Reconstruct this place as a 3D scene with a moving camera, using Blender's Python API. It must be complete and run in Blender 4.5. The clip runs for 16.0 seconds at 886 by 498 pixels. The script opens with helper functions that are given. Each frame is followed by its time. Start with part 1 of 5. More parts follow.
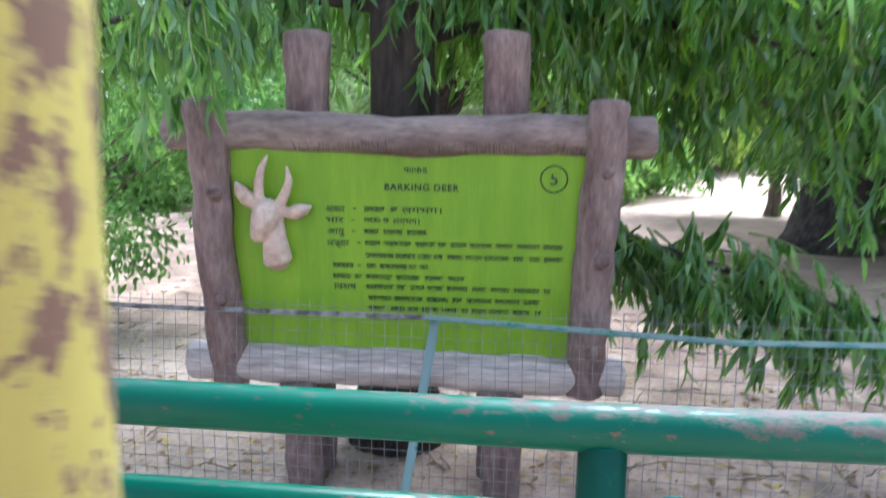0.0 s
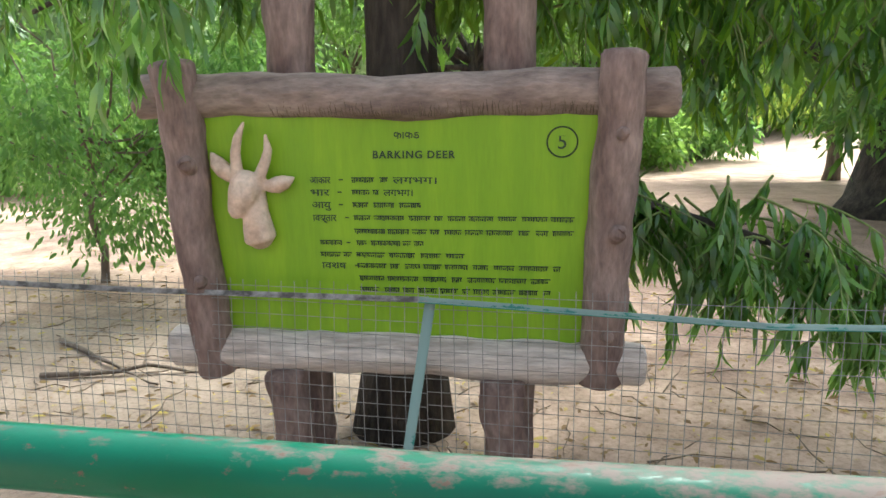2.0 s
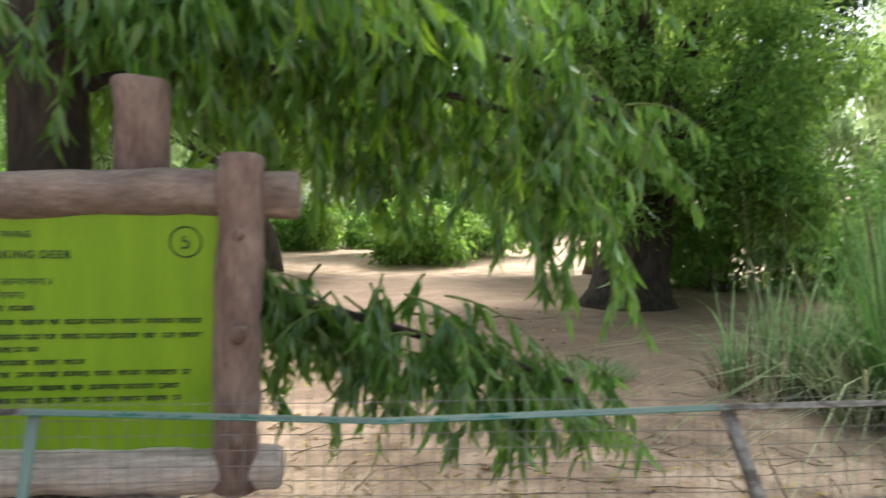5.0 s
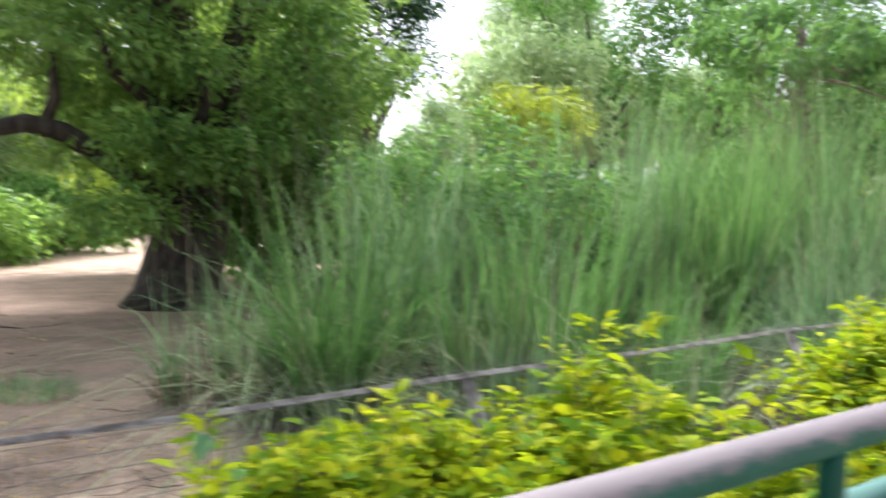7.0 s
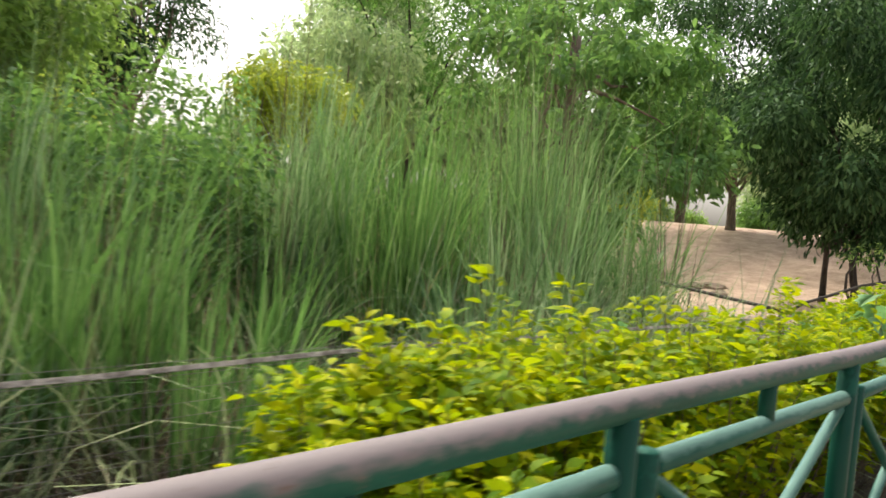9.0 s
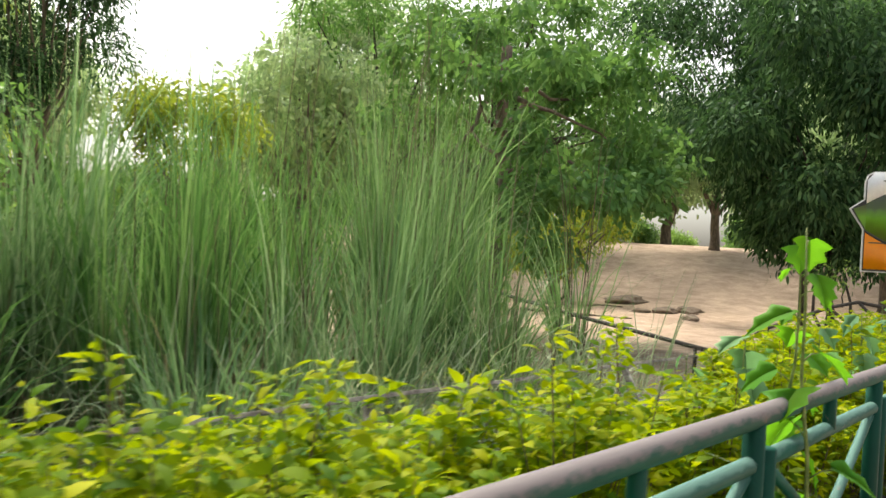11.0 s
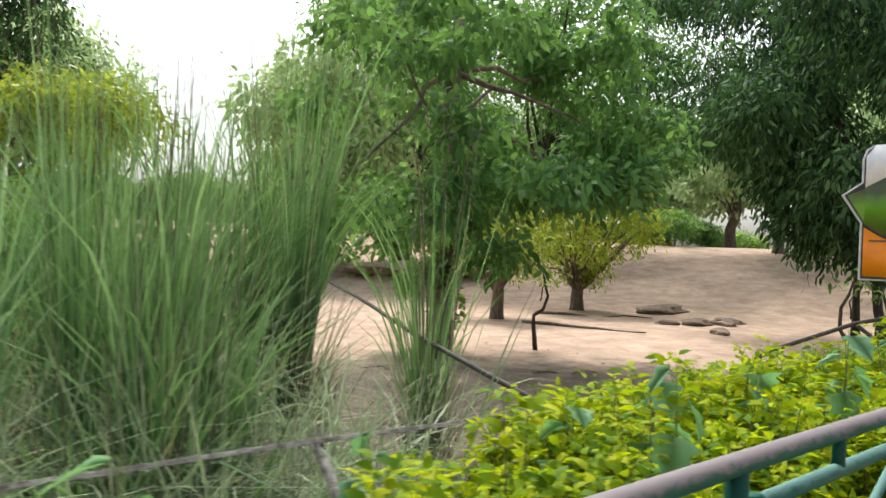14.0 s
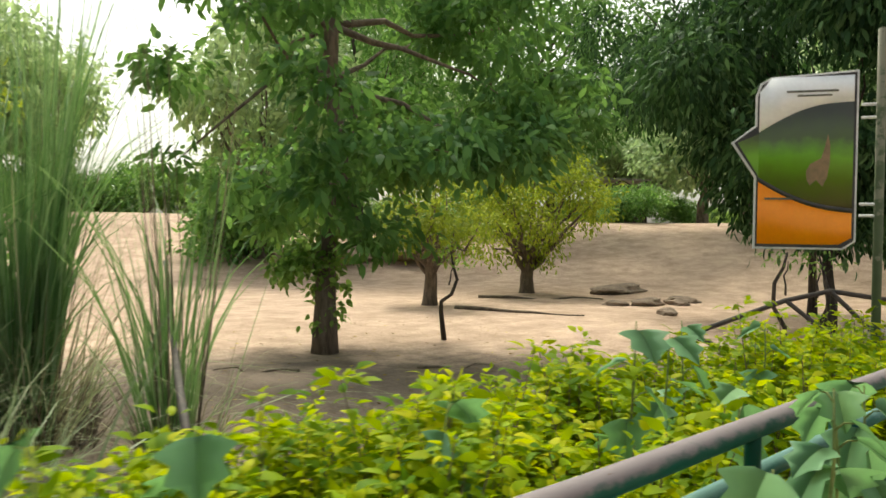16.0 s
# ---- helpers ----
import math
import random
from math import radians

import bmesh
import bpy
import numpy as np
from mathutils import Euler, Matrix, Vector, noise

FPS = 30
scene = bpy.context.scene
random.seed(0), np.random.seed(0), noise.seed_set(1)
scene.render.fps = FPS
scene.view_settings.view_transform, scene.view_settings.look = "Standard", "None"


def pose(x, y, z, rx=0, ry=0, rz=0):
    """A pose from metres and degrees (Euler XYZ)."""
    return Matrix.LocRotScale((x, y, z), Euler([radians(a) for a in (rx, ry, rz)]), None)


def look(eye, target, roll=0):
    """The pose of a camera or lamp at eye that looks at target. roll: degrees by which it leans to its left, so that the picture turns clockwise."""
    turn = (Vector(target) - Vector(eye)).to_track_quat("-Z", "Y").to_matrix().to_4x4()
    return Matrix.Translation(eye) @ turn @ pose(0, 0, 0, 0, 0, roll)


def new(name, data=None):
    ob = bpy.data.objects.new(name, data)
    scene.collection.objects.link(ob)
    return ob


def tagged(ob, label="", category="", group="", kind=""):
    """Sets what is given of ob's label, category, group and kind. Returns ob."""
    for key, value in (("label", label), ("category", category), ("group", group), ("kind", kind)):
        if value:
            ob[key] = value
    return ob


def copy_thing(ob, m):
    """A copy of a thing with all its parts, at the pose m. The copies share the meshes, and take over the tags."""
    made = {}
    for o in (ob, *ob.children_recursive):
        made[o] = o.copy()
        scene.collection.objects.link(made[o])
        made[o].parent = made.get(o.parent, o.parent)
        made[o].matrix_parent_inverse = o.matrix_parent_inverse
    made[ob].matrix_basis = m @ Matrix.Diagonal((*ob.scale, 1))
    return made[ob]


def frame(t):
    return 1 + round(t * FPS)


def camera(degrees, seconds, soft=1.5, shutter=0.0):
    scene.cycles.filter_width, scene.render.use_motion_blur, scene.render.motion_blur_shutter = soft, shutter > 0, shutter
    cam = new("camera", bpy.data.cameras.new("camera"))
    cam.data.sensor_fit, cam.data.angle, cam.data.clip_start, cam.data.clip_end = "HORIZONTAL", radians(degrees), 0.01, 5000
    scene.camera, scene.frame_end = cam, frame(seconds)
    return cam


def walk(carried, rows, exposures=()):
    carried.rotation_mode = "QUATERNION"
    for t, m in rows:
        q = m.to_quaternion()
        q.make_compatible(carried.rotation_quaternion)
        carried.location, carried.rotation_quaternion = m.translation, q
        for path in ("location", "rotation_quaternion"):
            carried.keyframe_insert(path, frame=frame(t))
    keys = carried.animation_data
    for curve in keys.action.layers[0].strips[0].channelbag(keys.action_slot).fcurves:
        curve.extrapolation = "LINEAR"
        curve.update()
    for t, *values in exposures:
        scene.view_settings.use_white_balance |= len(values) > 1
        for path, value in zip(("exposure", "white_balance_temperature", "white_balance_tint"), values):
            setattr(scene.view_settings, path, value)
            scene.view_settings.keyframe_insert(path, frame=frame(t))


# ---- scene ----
from mathutils.bvhtree import BVHTree

cam = camera(63.0, 16.0, soft=1.5, shutter=0.5)
PATH = [
    (0.0, -0.111, -0.382, 1.379, 4.01, -7.70, -0.94),
    (0.5, 0.028, -0.154, 1.351, 7.45, -12.09, 0.75),
    (1.0, 0.047, -0.076, 1.345, 8.11, -10.94, -0.10),
    (1.5, 0.054, -0.070, 1.346, 7.90, -10.40, -0.29),
    (2.0, 0.050, -0.080, 1.352, 7.70, -10.02, 0.47),
    (2.5, 0.045, -0.084, 1.349, 6.23, -10.37, 0.42),
    (3.0, 0.050, -0.078, 1.342, 6.08, -10.62, 0.18),
    (5.5, 1.015, -0.102, 1.372, -10.9, -1.54, -0.75),
    (6.0, 1.443, -0.112, 1.356, -14.20, -2.64, -1.61),
    (6.5, 1.914, -0.050, 1.382, -20.81, -2.95, -1.67),
    (7.0, 2.414, -0.129, 1.386, -33.23, -2.71, -1.08),
    (7.5, 2.866, -0.156, 1.407, -37.80, -5.50, -2.99),
    (8.0, 3.382, -0.162, 1.387, -41.97, -3.59, -3.19),
    (8.5, 3.844, -0.215, 1.362, -43.72, -1.24, -3.37),
    (9.0, 4.321, -0.184, 1.352, -45.93, -2.12, -5.21),
    (9.5, 4.851, -0.189, 1.348, -46.84, -0.49, -4.33),
    (12.0, 7.058, -0.350, 1.537, -43.78, -0.67, -1.63),
    (12.5, 7.611, -0.358, 1.558, -40.26, -1.98, -1.39),
    (13.0, 8.103, -0.378, 1.549, -38.44, 0.36, -2.21),
    (13.5, 8.538, -0.427, 1.556, -42.58, 0.40, -2.04),
    (14.0, 8.958, -0.435, 1.558, -39.68, 0.38, -2.72),
    (14.5, 9.464, -0.363, 1.560, -40.36, -0.74, -3.64),
    (15.0, 9.974, -0.371, 1.565, -40.70, 0.14, -1.00),
    (15.5, 10.481, -0.318, 1.547, -40.75, -0.44, -2.23),
    (16.0, 10.923, -0.320, 1.524, -40.53, -0.75, -1.02),
]
walk(cam, [(t, pose(x, y, z, 90 + p, r, w)) for t, x, y, z, w, p, r in PATH],
     [(0.0, 1.72, 5000, 9), (0.5, 1.6, 5450, 6), (1.0, 1.57, 5900, 3), (3.2, 1.58, 5950, 3), (5.3, 1.35, 6300, 3), (6.0, 1.4, 5800, 2), (7.0, 1.52, 5900, 12), (7.5, 1.0, 6500, 9),
      (8.5, 0.95, 6800, 9), (9.7, 1.02, 6900, 9), (12.0, 0.72, 6700, 1), (13.0, 0.55, 6600, 6), (14.5, 0.98, 6200, 8), (16.0, 0.7, 7000, 0)])

# ---- world, sun, exposure ----
world = bpy.data.worlds.new("sky")
scene.world = world
world.use_nodes = True
wn = world.node_tree.nodes
sky = wn.new("ShaderNodeTexSky")
sky.sky_type = "NISHITA"
sky.sun_disc = False
sky.sun_elevation = radians(56)
sky.sun_rotation = radians(25)
sky.air_density, sky.dust_density, sky.ozone_density = 1.0, 6.0, 0.6
wn["Background"].inputs["Strength"].default_value = 0.15
pale = wn.new("ShaderNodeHueSaturation")
pale.inputs["Saturation"].default_value = 0.4
world.node_tree.links.new(sky.outputs[0], pale.inputs["Color"])
world.node_tree.links.new(pale.outputs[0], wn["Background"].inputs["Color"])
sun = new("sun", bpy.data.lights.new("sun", "SUN"))
sun.data.energy, sun.data.angle, sun.data.color = 1.9, radians(10), (1.0, 0.94, 0.84)
SUN_DIR = Vector((math.sin(radians(25)) * math.cos(radians(56)), math.cos(radians(25)) * math.cos(radians(56)), math.sin(radians(56))))
sun.matrix_world = look((0, 0, 30) , Vector((0, 0, 30)) - SUN_DIR)

rng = np.random.default_rng(7)


# ---- materials ----
def shader(name, rough=0.6, metal=0.0):
    m = bpy.data.materials.new(name)
    m.use_nodes = True
    n, l = m.node_tree.nodes, m.node_tree.links
    b = n["Principled BSDF"]
    b.inputs["Roughness"].default_value, b.inputs["Metallic"].default_value = rough, metal
    return m, n, l, b


def ramp(n, l, source, stops):
    r = n.new("ShaderNodeValToRGB")
    while len(r.color_ramp.elements) < len(stops):
        r.color_ramp.elements.new(0.5)
    for e, (at, c) in zip(r.color_ramp.elements, stops):
        e.position, e.color = at, (*c, 1)
    l.new(source, r.inputs["Fac"])
    return r


def noise_node(n, l, scale, detail=6.0, stretch=(1, 1, 1), rough=0.6):
    tc = n.new("ShaderNodeTexCoord")
    mp = n.new("ShaderNodeMapping")
    mp.inputs["Scale"].default_value = stretch
    l.new(tc.outputs["Object"], mp.inputs["Vector"])
    t = n.new("ShaderNodeTexNoise")
    t.inputs["Scale"].default_value, t.inputs["Detail"].default_value, t.inputs["Roughness"].default_value = scale, detail, rough
    l.new(mp.outputs[0], t.inputs["Vector"])
    return t


def bump(n, l, b, source, strength, distance):
    u = n.new("ShaderNodeBump")
    u.inputs["Strength"].default_value, u.inputs["Distance"].default_value = strength, distance
    l.new(source, u.inputs["Height"])
    l.new(u.outputs[0], b.inputs["Normal"])


def mixed(n, l, fac, a, b, mode="MIX"):
    x = n.new("ShaderNodeMix")
    x.data_type, x.blend_type = "RGBA", mode
    for sock, val in ((x.inputs["Factor"], fac), (x.inputs["A"], a), (x.inputs["B"], b)):
        if hasattr(val, "links"):
            l.new(val, sock)
        elif isinstance(val, tuple):
            sock.default_value = (*val, 1)
        else:
            sock.default_value = val
    return x.outputs["Result"]


def leaf_material(name, dark, mid, light, through_colour, amount=0.4, rough=0.45, gloss=0.25):
    """Leaves: colour varied from leaf to leaf, some light passing through them."""
    m, n, l, b = shader(name, rough)
    b.inputs["Specular IOR Level"].default_value = gloss
    g = n.new("ShaderNodeNewGeometry")
    r = ramp(n, l, g.outputs["Random Per Island"], [(0.0, dark), (0.55, mid), (1.0, light)])
    big = noise_node(n, l, 1.3, 3)
    shade = ramp(n, l, big.outputs["Fac"], [(0.3, (0.7, 0.72, 0.7)), (0.7, (1.15, 1.12, 1.0))])
    col = mixed(n, l, 1.0, r.outputs["Color"], shade.outputs["Color"], "MULTIPLY")
    info = n.new("ShaderNodeObjectInfo")
    tint = ramp(n, l, info.outputs["Random"], [(0.0, (0.8, 0.82, 0.85)), (0.5, (1.0, 1.0, 1.0)), (1.0, (1.2, 1.12, 0.95))])
    col = mixed(n, l, 1.0, col, tint.outputs["Color"], "MULTIPLY")
    l.new(col, b.inputs["Base Color"])
    t = n.new("ShaderNodeBsdfTranslucent")
    tc = mixed(n, l, 0.5, col, through_colour)
    l.new(tc, t.inputs["Color"])
    mix = n.new("ShaderNodeMixShader")
    mix.inputs["Fac"].default_value = amount
    l.new(b.outputs[0], mix.inputs[1])
    l.new(t.outputs[0], mix.inputs[2])
    l.new(mix.outputs[0], n["Material Output"].inputs["Surface"])
    return m


def two_tone(name, a, b_col, scale, rough=0.8, relief=0.3, dist=0.01, stretch=(1, 1, 1), lo=0.38, hi=0.62, fine=40.0, vary=0.22):
    m, n, l, b = shader(name, rough)
    t = noise_node(n, l, scale, 8, stretch)
    f = noise_node(n, l, fine, 5, stretch)
    r = ramp(n, l, t.outputs["Fac"], [(lo, a), (hi, b_col)])
    r2 = ramp(n, l, f.outputs["Fac"], [(0.3, (1 - vary,) * 3), (0.7, (1 + vary * 0.8,) * 3)])
    l.new(mixed(n, l, 1.0, r.outputs["Color"], r2.outputs["Color"], "MULTIPLY"), b.inputs["Base Color"])
    bump(n, l, b, f.outputs["Fac"], relief, dist)
    return m


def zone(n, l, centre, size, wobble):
    """A mask for a soft-edged patch of ground colour, with an uneven outline."""
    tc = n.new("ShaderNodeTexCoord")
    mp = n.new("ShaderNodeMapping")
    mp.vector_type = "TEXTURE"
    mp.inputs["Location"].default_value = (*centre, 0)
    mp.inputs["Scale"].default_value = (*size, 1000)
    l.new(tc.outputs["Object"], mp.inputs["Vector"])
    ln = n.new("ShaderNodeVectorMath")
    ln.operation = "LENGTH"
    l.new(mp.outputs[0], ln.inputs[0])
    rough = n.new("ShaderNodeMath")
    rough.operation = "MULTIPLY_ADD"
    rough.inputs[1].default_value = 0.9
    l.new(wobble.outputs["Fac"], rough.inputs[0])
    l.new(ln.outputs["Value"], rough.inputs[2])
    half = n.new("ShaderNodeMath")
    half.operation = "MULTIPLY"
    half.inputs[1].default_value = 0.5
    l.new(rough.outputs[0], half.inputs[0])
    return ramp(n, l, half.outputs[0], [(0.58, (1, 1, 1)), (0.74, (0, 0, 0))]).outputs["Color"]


def sand_material():
    """Pale pinkish sand, browned for the trees' shade, dark along the planted bed."""
    m, n, l, b = shader("sand", 0.95)
    big = noise_node(n, l, 0.16, 6)
    mid = noise_node(n, l, 1.6, 8, rough=0.7)
    fine = noise_node(n, l, 30, 6, rough=0.75)
    r = ramp(n, l, big.outputs["Fac"], [(0.35, (0.45, 0.33, 0.255)), (0.65, (0.565, 0.425, 0.335))])
    c = r.outputs["Color"]
    # Shade under the big tree, put into the sand colour as brown.
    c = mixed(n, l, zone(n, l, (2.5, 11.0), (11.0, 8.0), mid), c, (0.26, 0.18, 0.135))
    # Greyer brown about the tall grass, then a dark strip along the fence.
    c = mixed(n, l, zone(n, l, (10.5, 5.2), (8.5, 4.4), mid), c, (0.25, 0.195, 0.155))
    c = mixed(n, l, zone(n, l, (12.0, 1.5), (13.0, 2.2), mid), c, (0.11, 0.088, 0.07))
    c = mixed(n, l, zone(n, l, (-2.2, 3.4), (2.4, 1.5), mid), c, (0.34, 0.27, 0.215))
    litter = ramp(n, l, mid.outputs["Fac"], [(0.36, (0.66, 0.61, 0.57)), (0.62, (1.05, 1.03, 1.0))])
    c = mixed(n, l, 1.0, c, litter.outputs["Color"], "MULTIPLY")
    grain = ramp(n, l, fine.outputs["Fac"], [(0.33, (0.6, 0.57, 0.52)), (0.5, (1.0, 1.0, 1.0)), (0.72, (1.15, 1.15, 1.15))])
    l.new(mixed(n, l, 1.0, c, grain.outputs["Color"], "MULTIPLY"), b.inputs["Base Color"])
    h = n.new("ShaderNodeMath")
    h.operation = "ADD"
    l.new(mid.outputs["Fac"], h.inputs[0])
    l.new(fine.outputs["Fac"], h.inputs[1])
    bump(n, l, b, h.outputs[0], 0.6, 0.02)
    return m


def worn_paint(name, paint, worn, under, amount, scale=14.0, rough=0.5, soft=0.06, along=0.0, chip=0.66, top=0.5, gloss=0.2):
    """Painted pipe: gloss paint faded on top, chipped to primer and rust."""
    m, n, l, b = shader(name, rough)
    b.inputs["Specular IOR Level"].default_value = gloss
    t = noise_node(n, l, scale, 9, (0.45, 1, 0.6), 0.68)
    s = noise_node(n, l, 2.2, 4)
    fine = noise_node(n, l, 120, 3)
    g = n.new("ShaderNodeNewGeometry")
    sep = n.new("ShaderNodeSeparateXYZ")
    l.new(g.outputs["Normal"], sep.inputs[0])
    up = n.new("ShaderNodeMath")
    up.operation = "MULTIPLY_ADD"
    up.inputs[1].default_value, up.inputs[2].default_value = top, 0.0
    l.new(sep.outputs["Z"], up.inputs[0])
    tot = n.new("ShaderNodeMath")
    l.new(t.outputs["Fac"], tot.inputs[0])
    l.new(up.outputs[0], tot.inputs[1])
    if along:
        tc = n.new("ShaderNodeTexCoord")
        sx = n.new("ShaderNodeSeparateXYZ")
        l.new(tc.outputs["Object"], sx.inputs[0])
        mr = n.new("ShaderNodeMapRange")
        mr.inputs["From Min"].default_value, mr.inputs["From Max"].default_value, mr.inputs["To Max"].default_value = -0.5, 0.6, along
        l.new(sx.outputs["X"], mr.inputs["Value"])
        more = n.new("ShaderNodeMath")
        l.new(tot.outputs[0], more.inputs[0])
        l.new(mr.outputs[0], more.inputs[1])
        tot = more
    c1 = ramp(n, l, s.outputs["Fac"], [(0.35, tuple(0.72 * v for v in paint)), (0.65, paint)])
    f1 = ramp(n, l, tot.outputs[0], [(amount, (0, 0, 0)), (amount + soft, (1, 1, 1))])
    f2 = ramp(n, l, t.outputs["Fac"], [(chip, (0, 0, 0)), (chip + 0.03, (1, 1, 1))])
    c = mixed(n, l, f1.outputs["Color"], c1.outputs["Color"], worn)
    c = mixed(n, l, f2.outputs["Color"], c, under)
    l.new(c, b.inputs["Base Color"])
    rr = ramp(n, l, tot.outputs[0], [(amount, (rough, rough, rough)), (amount + 0.08, (0.7, 0.7, 0.7))])
    l.new(rr.outputs["Color"], b.inputs["Roughness"])
    bump(n, l, b, fine.outputs["Fac"], 0.12, 0.002)
    return m


SAND = sand_material()
RAIL_GREEN = worn_paint("rail_green", (0.002, 0.11, 0.062), (0.14, 0.11, 0.095), (0.12, 0.08, 0.062), 0.80, 80.0, 0.36, 0.14, 0.28, 0.61, 0.24, 0.3)
RAIL_FADED = worn_paint("rail_faded", (0.004, 0.085, 0.06), (0.20, 0.172, 0.175), (0.15, 0.115, 0.10), 0.50, 45.0, 0.55, 0.32, 0.0, 0.64, 0.5)
RAIL_PALE = worn_paint("rail_pale", (0.009, 0.105, 0.08), (0.115, 0.225, 0.195), (0.22, 0.22, 0.2), 0.6, 16.0, 0.45, 0.25)
POST_GREEN = worn_paint("post_green", (0.002, 0.062, 0.042), (0.008, 0.085, 0.06), (0.10, 0.09, 0.07), 0.72)
IRON_GREEN = worn_paint("iron_green", (0.05, 0.22, 0.17), (0.22, 0.30, 0.27), (0.20, 0.13, 0.09), 0.6, 25)
IRON_GREY = two_tone("iron_grey", (0.10, 0.085, 0.075), (0.34, 0.31, 0.29), 18, 0.75, 0.2, 0.002)
IRON_DARK = two_tone("iron_dark", (0.03, 0.025, 0.022), (0.07, 0.055, 0.045), 12, 0.75, 0.2, 0.003)
WIRE = two_tone("wire", (0.17, 0.16, 0.15), (0.30, 0.29, 0.27), 9, 0.55, 0.0, 0.001)
LOG_BROWN = two_tone("log_brown", (0.135, 0.085, 0.072), (0.29, 0.21, 0.18), 4, 0.9, 0.6, 0.016, (2.2, 2.2, 0.7), 0.34, 0.68, 24, 0.32)
LOG_PALE = two_tone("log_pale", (0.36, 0.30, 0.265), (0.62, 0.55, 0.495), 5, 0.9, 0.8, 0.016, (0.45, 3, 3), 0.34, 0.6, 22, 0.3)
LOG_TOP = two_tone("log_top", (0.14, 0.10, 0.085), (0.31, 0.245, 0.21), 4, 0.9, 0.6, 0.016, (0.8, 2.4, 2.4), 0.34, 0.66, 26, 0.28)
BARK_DARK = two_tone("bark_dark", (0.028, 0.022, 0.018), (0.08, 0.062, 0.048), 6, 0.95, 1.0, 0.03, (2, 2, 0.5), fine=18)
BARK = two_tone("bark", (0.10, 0.075, 0.055), (0.20, 0.155, 0.12), 6, 0.95, 0.9, 0.025, (2, 2, 0.5), fine=22)
TWIG = two_tone("twig", (0.12, 0.085, 0.055), (0.2, 0.15, 0.1), 20, 0.9, 0.3, 0.004)
STEM_GREEN = two_tone("stem_green", (0.12, 0.17, 0.04), (0.2, 0.24, 0.07), 20, 0.7, 0.1, 0.002)
STONE = two_tone("stone", (0.17, 0.125, 0.095), (0.29, 0.22, 0.17), 5, 0.95, 0.7, 0.02)
EARTH = two_tone("earth", (0.30, 0.215, 0.16), (0.42, 0.315, 0.24), 3, 0.95, 0.7, 0.03)
LEAF_MAST = leaf_material("leaf_mast", (0.022, 0.085, 0.03), (0.075, 0.20, 0.062), (0.22, 0.41, 0.16), (0.46, 0.76, 0.06), 0.46, 0.22, 0.9)
LEAF_NEEM = leaf_material("leaf_neem", (0.045, 0.13, 0.04), (0.135, 0.30, 0.085), (0.33, 0.52, 0.17), (0.48, 0.68, 0.10), 0.48)
LEAF_DARK = leaf_material("leaf_dark", (0.010, 0.028, 0.014), (0.038, 0.094, 0.043), (0.13, 0.235, 0.11), (0.12, 0.26, 0.05), 0.24, 0.7, 0.1)
LEAF_LIGHT = leaf_material("leaf_light", (0.17, 0.32, 0.06), (0.32, 0.5, 0.10), (0.5, 0.66, 0.18), (0.65, 0.8, 0.14), 0.52, 0.5)
LEAF_YELLOW = leaf_material("leaf_yellow", (0.12, 0.21, 0.024), (0.24, 0.35, 0.036), (0.41, 0.50, 0.06), (0.5, 0.56, 0.055), 0.4)
LEAF_HEDGE = leaf_material("leaf_hedge", (0.045, 0.16, 0.006), (0.26, 0.385, 0.008), (0.57, 0.575, 0.010), (0.58, 0.67, 0.006), 0.46, 0.6, 0.12)
LEAF_BROAD = leaf_material("leaf_broad", (0.06, 0.22, 0.025), (0.12, 0.36, 0.04), (0.26, 0.50, 0.13), (0.34, 0.80, 0.01), 0.5, 0.5, 0.12)
LEAF_PALE = leaf_material("leaf_pale", (0.13, 0.29, 0.14), (0.22, 0.41, 0.25), (0.36, 0.55, 0.39), (0.3, 0.62, 0.14), 0.35, 0.5, 0.2)
GRASS = leaf_material("grass", (0.05, 0.145, 0.06), (0.155, 0.30, 0.145), (0.44, 0.57, 0.38), (0.36, 0.55, 0.2), 0.38, 0.45)
LEAF_DEEP = leaf_material("leaf_deep", (0.035, 0.11, 0.04), (0.085, 0.225, 0.075), (0.19, 0.37, 0.14), (0.30, 0.50, 0.08), 0.42, 0.6, 0.12)
GRASS_DEEP = leaf_material("grass_deep", (0.035, 0.12, 0.035), (0.105, 0.255, 0.075), (0.30, 0.46, 0.19), (0.28, 0.5, 0.11), 0.36, 0.5)
GRASS_SOFT = leaf_material("grass_soft", (0.045, 0.135, 0.045), (0.13, 0.275, 0.10), (0.36, 0.50, 0.27), (0.32, 0.5, 0.14), 0.36, 0.5)
LEAF_MID = leaf_material("leaf_mid", (0.07, 0.17, 0.05), (0.13, 0.29, 0.08), (0.25, 0.44, 0.13), (0.34, 0.56, 0.1), 0.42)
# Lit copy of the mast leaves: sunlight is put into the colour.
LEAF_MAST_LIT = leaf_material("leaf_mast_lit", (0.09, 0.24, 0.022), (0.18, 0.40, 0.035), (0.34, 0.56, 0.06), (0.55, 0.75, 0.04), 0.55, 0.4)
GRASS_PALE = leaf_material("grass_pale", (0.18, 0.26, 0.14), (0.34, 0.44, 0.27), (0.52, 0.58, 0.42), (0.45, 0.52, 0.28), 0.3, 0.5)
GRASS_DEAD = leaf_material("grass_dead", (0.055, 0.042, 0.03), (0.115, 0.092, 0.066), (0.27, 0.23, 0.17), (0.2, 0.16, 0.1), 0.2, 0.8)
